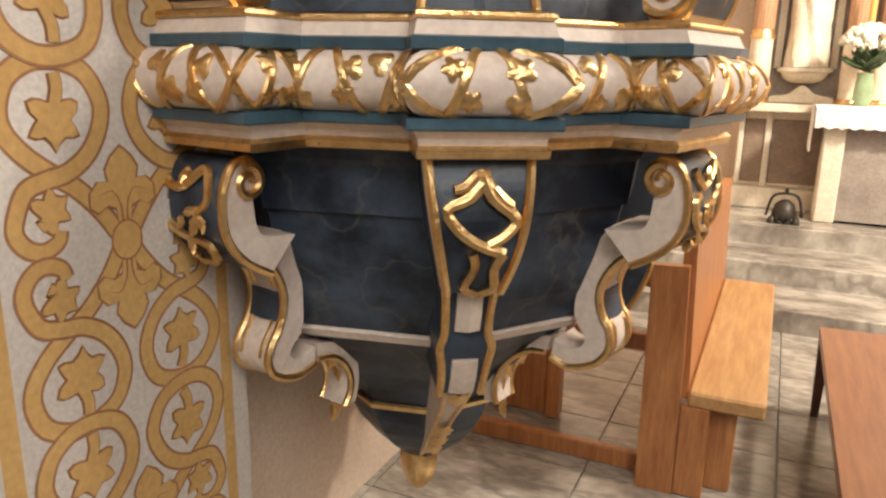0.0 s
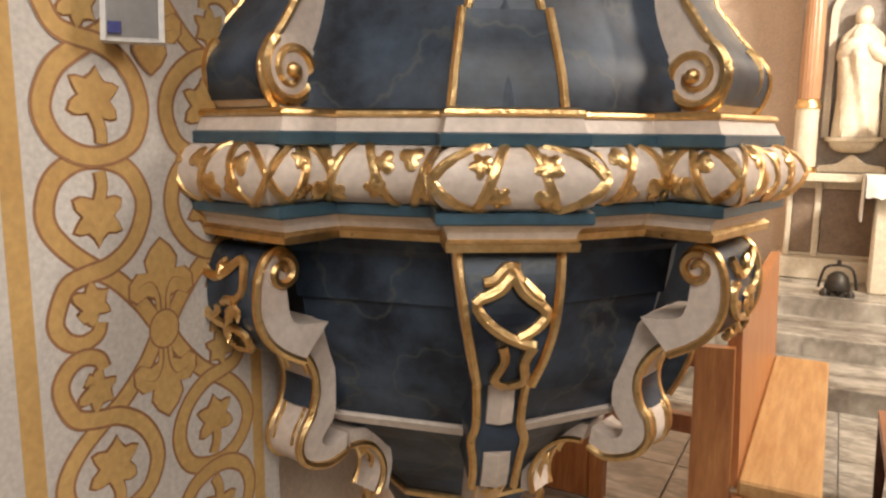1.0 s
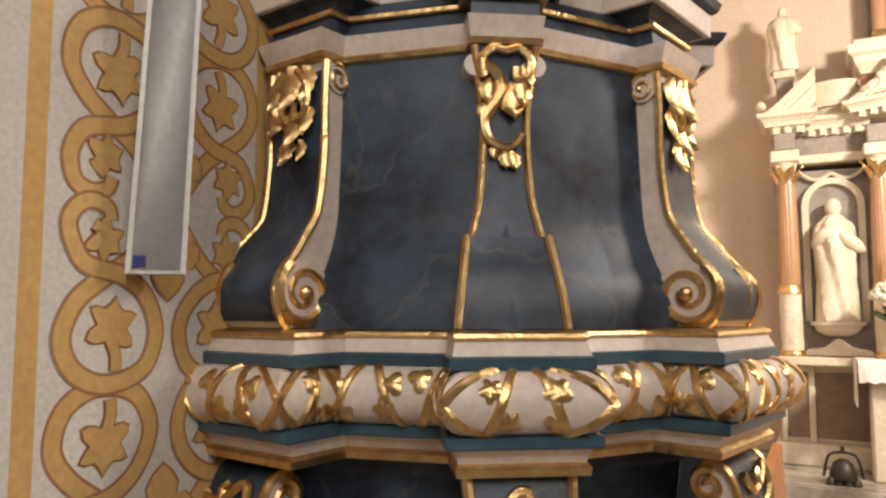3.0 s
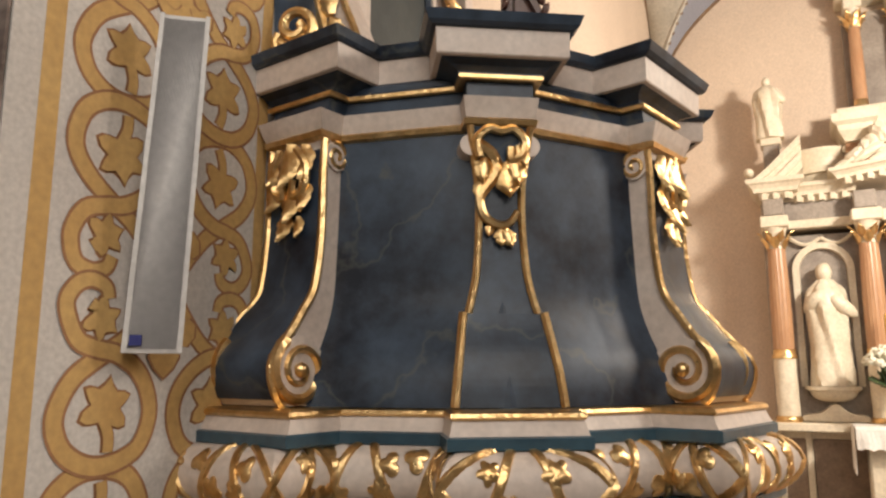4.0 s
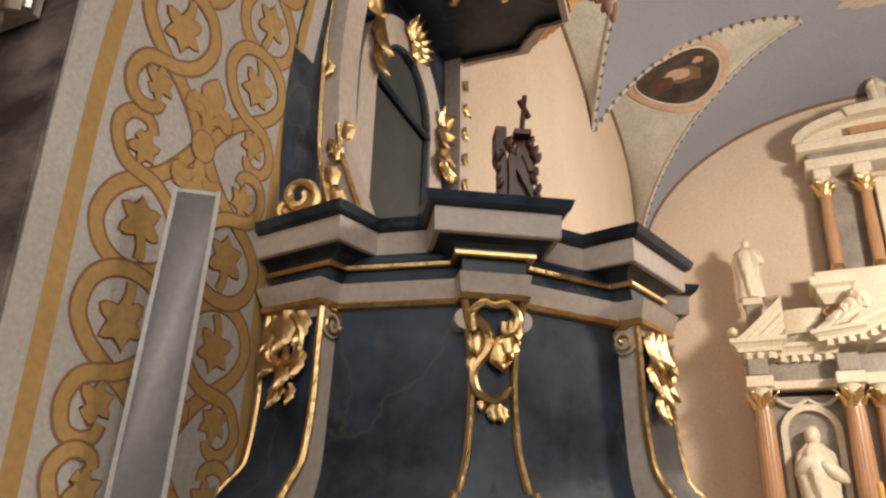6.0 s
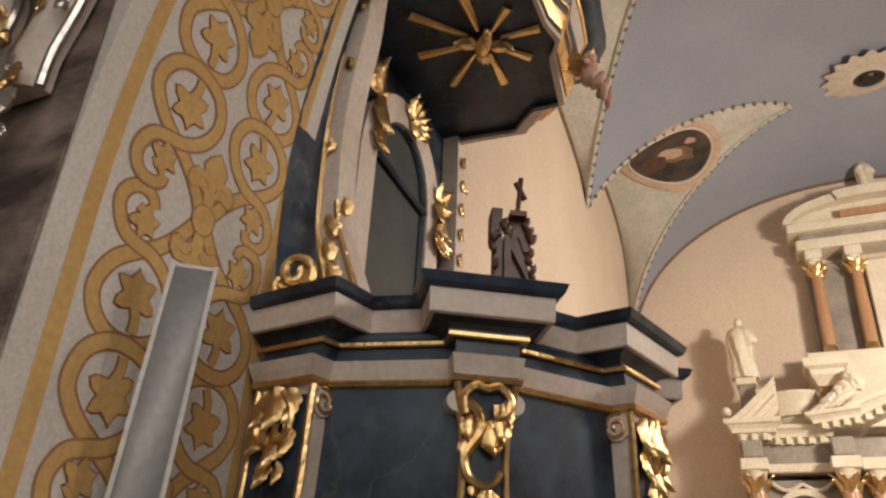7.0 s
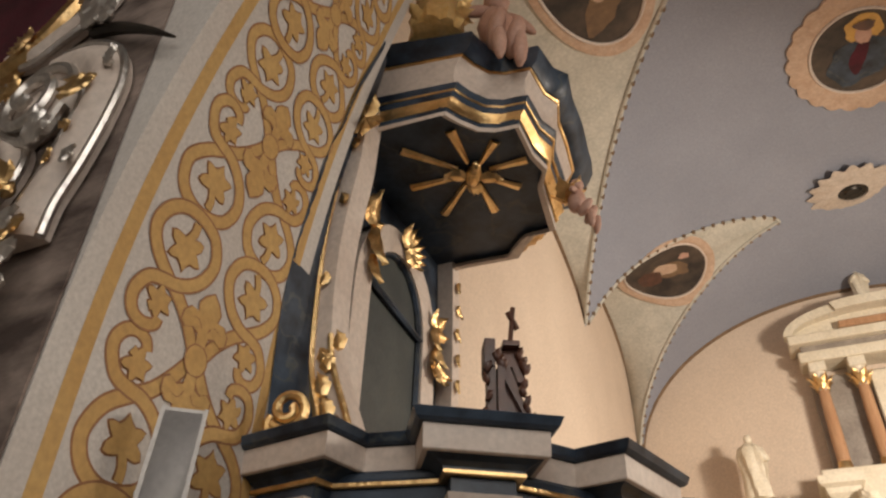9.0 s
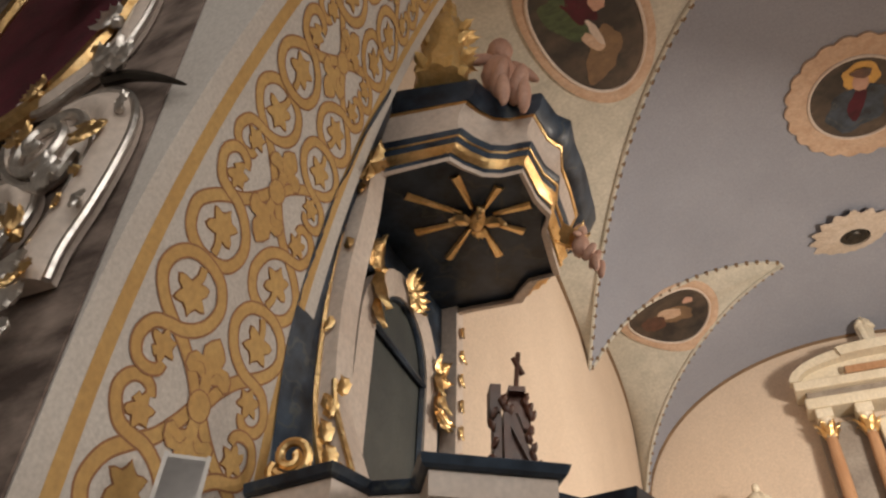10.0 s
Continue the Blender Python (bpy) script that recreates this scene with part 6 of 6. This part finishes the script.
candle = thing("candle", (1.56, 9.25, 1.355), "short amber candle in a brass holder", "candle")
bm = bmesh.new()
lathe(bm, ((0.03, 0.5), (0.032, 1.1), (0.02, 1.13)), (1.5, 9.35, 1.345), 14)
part("wax", bm, WAX, candle)
bm = bmesh.new()
lathe(bm, ((0.09, 0.0), (0.03, 0.05), (0.02, 0.4), (0.05, 0.5)), (1.5, 9.35, 1.359), 16)
part("holder", bm, GOLD, candle, smooth=True)

bell = thing("altar_bells", (0.93, 8.75, 0.17), "set of dark bronze altar bells with a handle on the step", "bells")
bm = bmesh.new()
lathe(bm, ((0.12, 0.06), (0.12, 0.1), (0.09, 0.2), (0.04, 0.24)), (0.93, 8.75, 0.17), 20)
part("dome", bm, IRON, bell, smooth=True)
bm = bmesh.new()
tube(bm, smooth_line(((0.76, 8.75, 0.24), (0.8, 8.75, 0.42), (0.87, 8.75, 0.47), (0.99, 8.75, 0.47), (1.06, 8.75, 0.42), (1.1, 8.75, 0.24)), 4), 0.014, 6)
tube(bm, [(0.93, 8.75, 0.47), (0.93, 8.75, 0.53)], 0.02, 6)
part("handle", bm, IRON, bell)
for k in range(4):
    bm = bmesh.new()
    lathe(bm, ((0.045, 0.0), (0.042, 0.02), (0.03, 0.06), (0.012, 0.075)), (0.82 + 0.075 * k, 8.7, 0.172), 12)
    part("bell", bm, IRON, bell, smooth=True)

# ---- pews and bench ----
pew = thing("pew", (0.45, 4.9, -0.4), "varnished pine pew with tall end board and thick seat", "pew", "pine pews")
bm = bmesh.new()
prism(bm, ((0.34, -0.4), (0.52, -0.4), (0.515, 0.3), (0.5, 0.78), (0.33, 0.77)), lambda u, v, w: (u, w, v), 4.06, 4.12)
part("end_board", bm, PINE, pew)
bm = bmesh.new()
prism(bm, ((0.47, 0.1), (0.55, 0.1), (0.52, 0.9), (0.46, 0.9)), lambda u, v, w: (u, w, v), 4.12, 6.4)
part("backrest", bm, PINE, pew)
bm = bmesh.new()
box(bm, 0.55, 0.9, 4.07, 6.3, 0.08, 0.16, 0.012)
part("seat", bm, PINE_FLAT, pew, "thick honey-coloured seat")
for y in (4.2, 6.1):
    bm = bmesh.new()
    box(bm, 0.56, 0.78, y, y + 0.1, -0.4, 0.08, 0.008)
    part("leg", bm, PINE, pew)
bm = bmesh.new()
box(bm, 0.52, 0.66, 4.07, 4.11, -0.4, 0.08, 0.008)
part("skirt", bm, PINE, pew)
front = thing("kneeler", (-0.2, 4.8, -0.4), "varnished pine kneeler front standing under the pulpit", "kneeler")
for x0, x1, z1 in ((-0.74, -0.3, 0.05),):
    bm = bmesh.new()
    box(bm, x0, x1, 4.62, 4.68, -0.4, 0.3, 0.01)
    part("panel", bm, PINE, front)
bm = bmesh.new()
box(bm, -0.3, -0.22, 4.58, 4.7, -0.4, 0.5, 0.01)
part("post", bm, PINE, front)
for z in (0.12, 0.5):
    bm = bmesh.new()
    box(bm, -0.22, 0.34, 4.6, 4.68, z, z + 0.1, 0.008)
    part("rail", bm, PINE, front)
bm = bmesh.new()
box(bm, -0.7, 0.34, 4.2, 4.26, -0.4, -0.3, 0.008)
part("foot_rail", bm, PINE, front)

bench = thing("wooden_table", (1.5, 4.5, -0.4), "low reddish-brown wooden table with dark tapered legs", "table")
bm = bmesh.new()
prism(bm, ((1.165, 5.42), (1.17, 3.3), (2.3, 3.35), (2.3, 5.5)), lambda u, v, w: (u, v, w), 0.1, 0.16)
part("tabletop", bm, REDWOOD, bench)
for x, y in ((1.2, 5.36), (1.22, 3.36), (2.25, 5.4), (2.25, 3.4)):
    bm = bmesh.new()
    loft(bm, [[(x - w, y - w, z), (x + w, y - w, z), (x + w, y + w, z), (x - w, y + w, z)] for z, w in ((-0.4, 0.022), (0.1, 0.035))])
    part("leg", bm, WALNUT, bench, "dark tapered leg")

# ---- floor slabs ----
ground = bpy.data.objects["floor"]
slabs = {}
for ix in range(-1, 5):
    for iy in range(0, 12):
        x, y = -0.86 + 0.93 * ix, 1.6 + 0.62 * iy
        key = (ix * 7 + iy * 3) % 4
        if key not in slabs:
            bm = bmesh.new()
            e = 0.0035 + 0.0005 * key
            box(bm, e, 0.93 - e, e, 0.62 - e, -0.03, 0.0, 0.002)
            bm.transform(Matrix.Translation((0, 0, -0.4)))
            slabs[key] = part("slab", bm, FLOOR, ground)
            ob = slabs[key]
        else:
            ob = slabs[key].copy()
            scene.collection.objects.link(ob)
        ob.location = (U * x, U * y, 0)
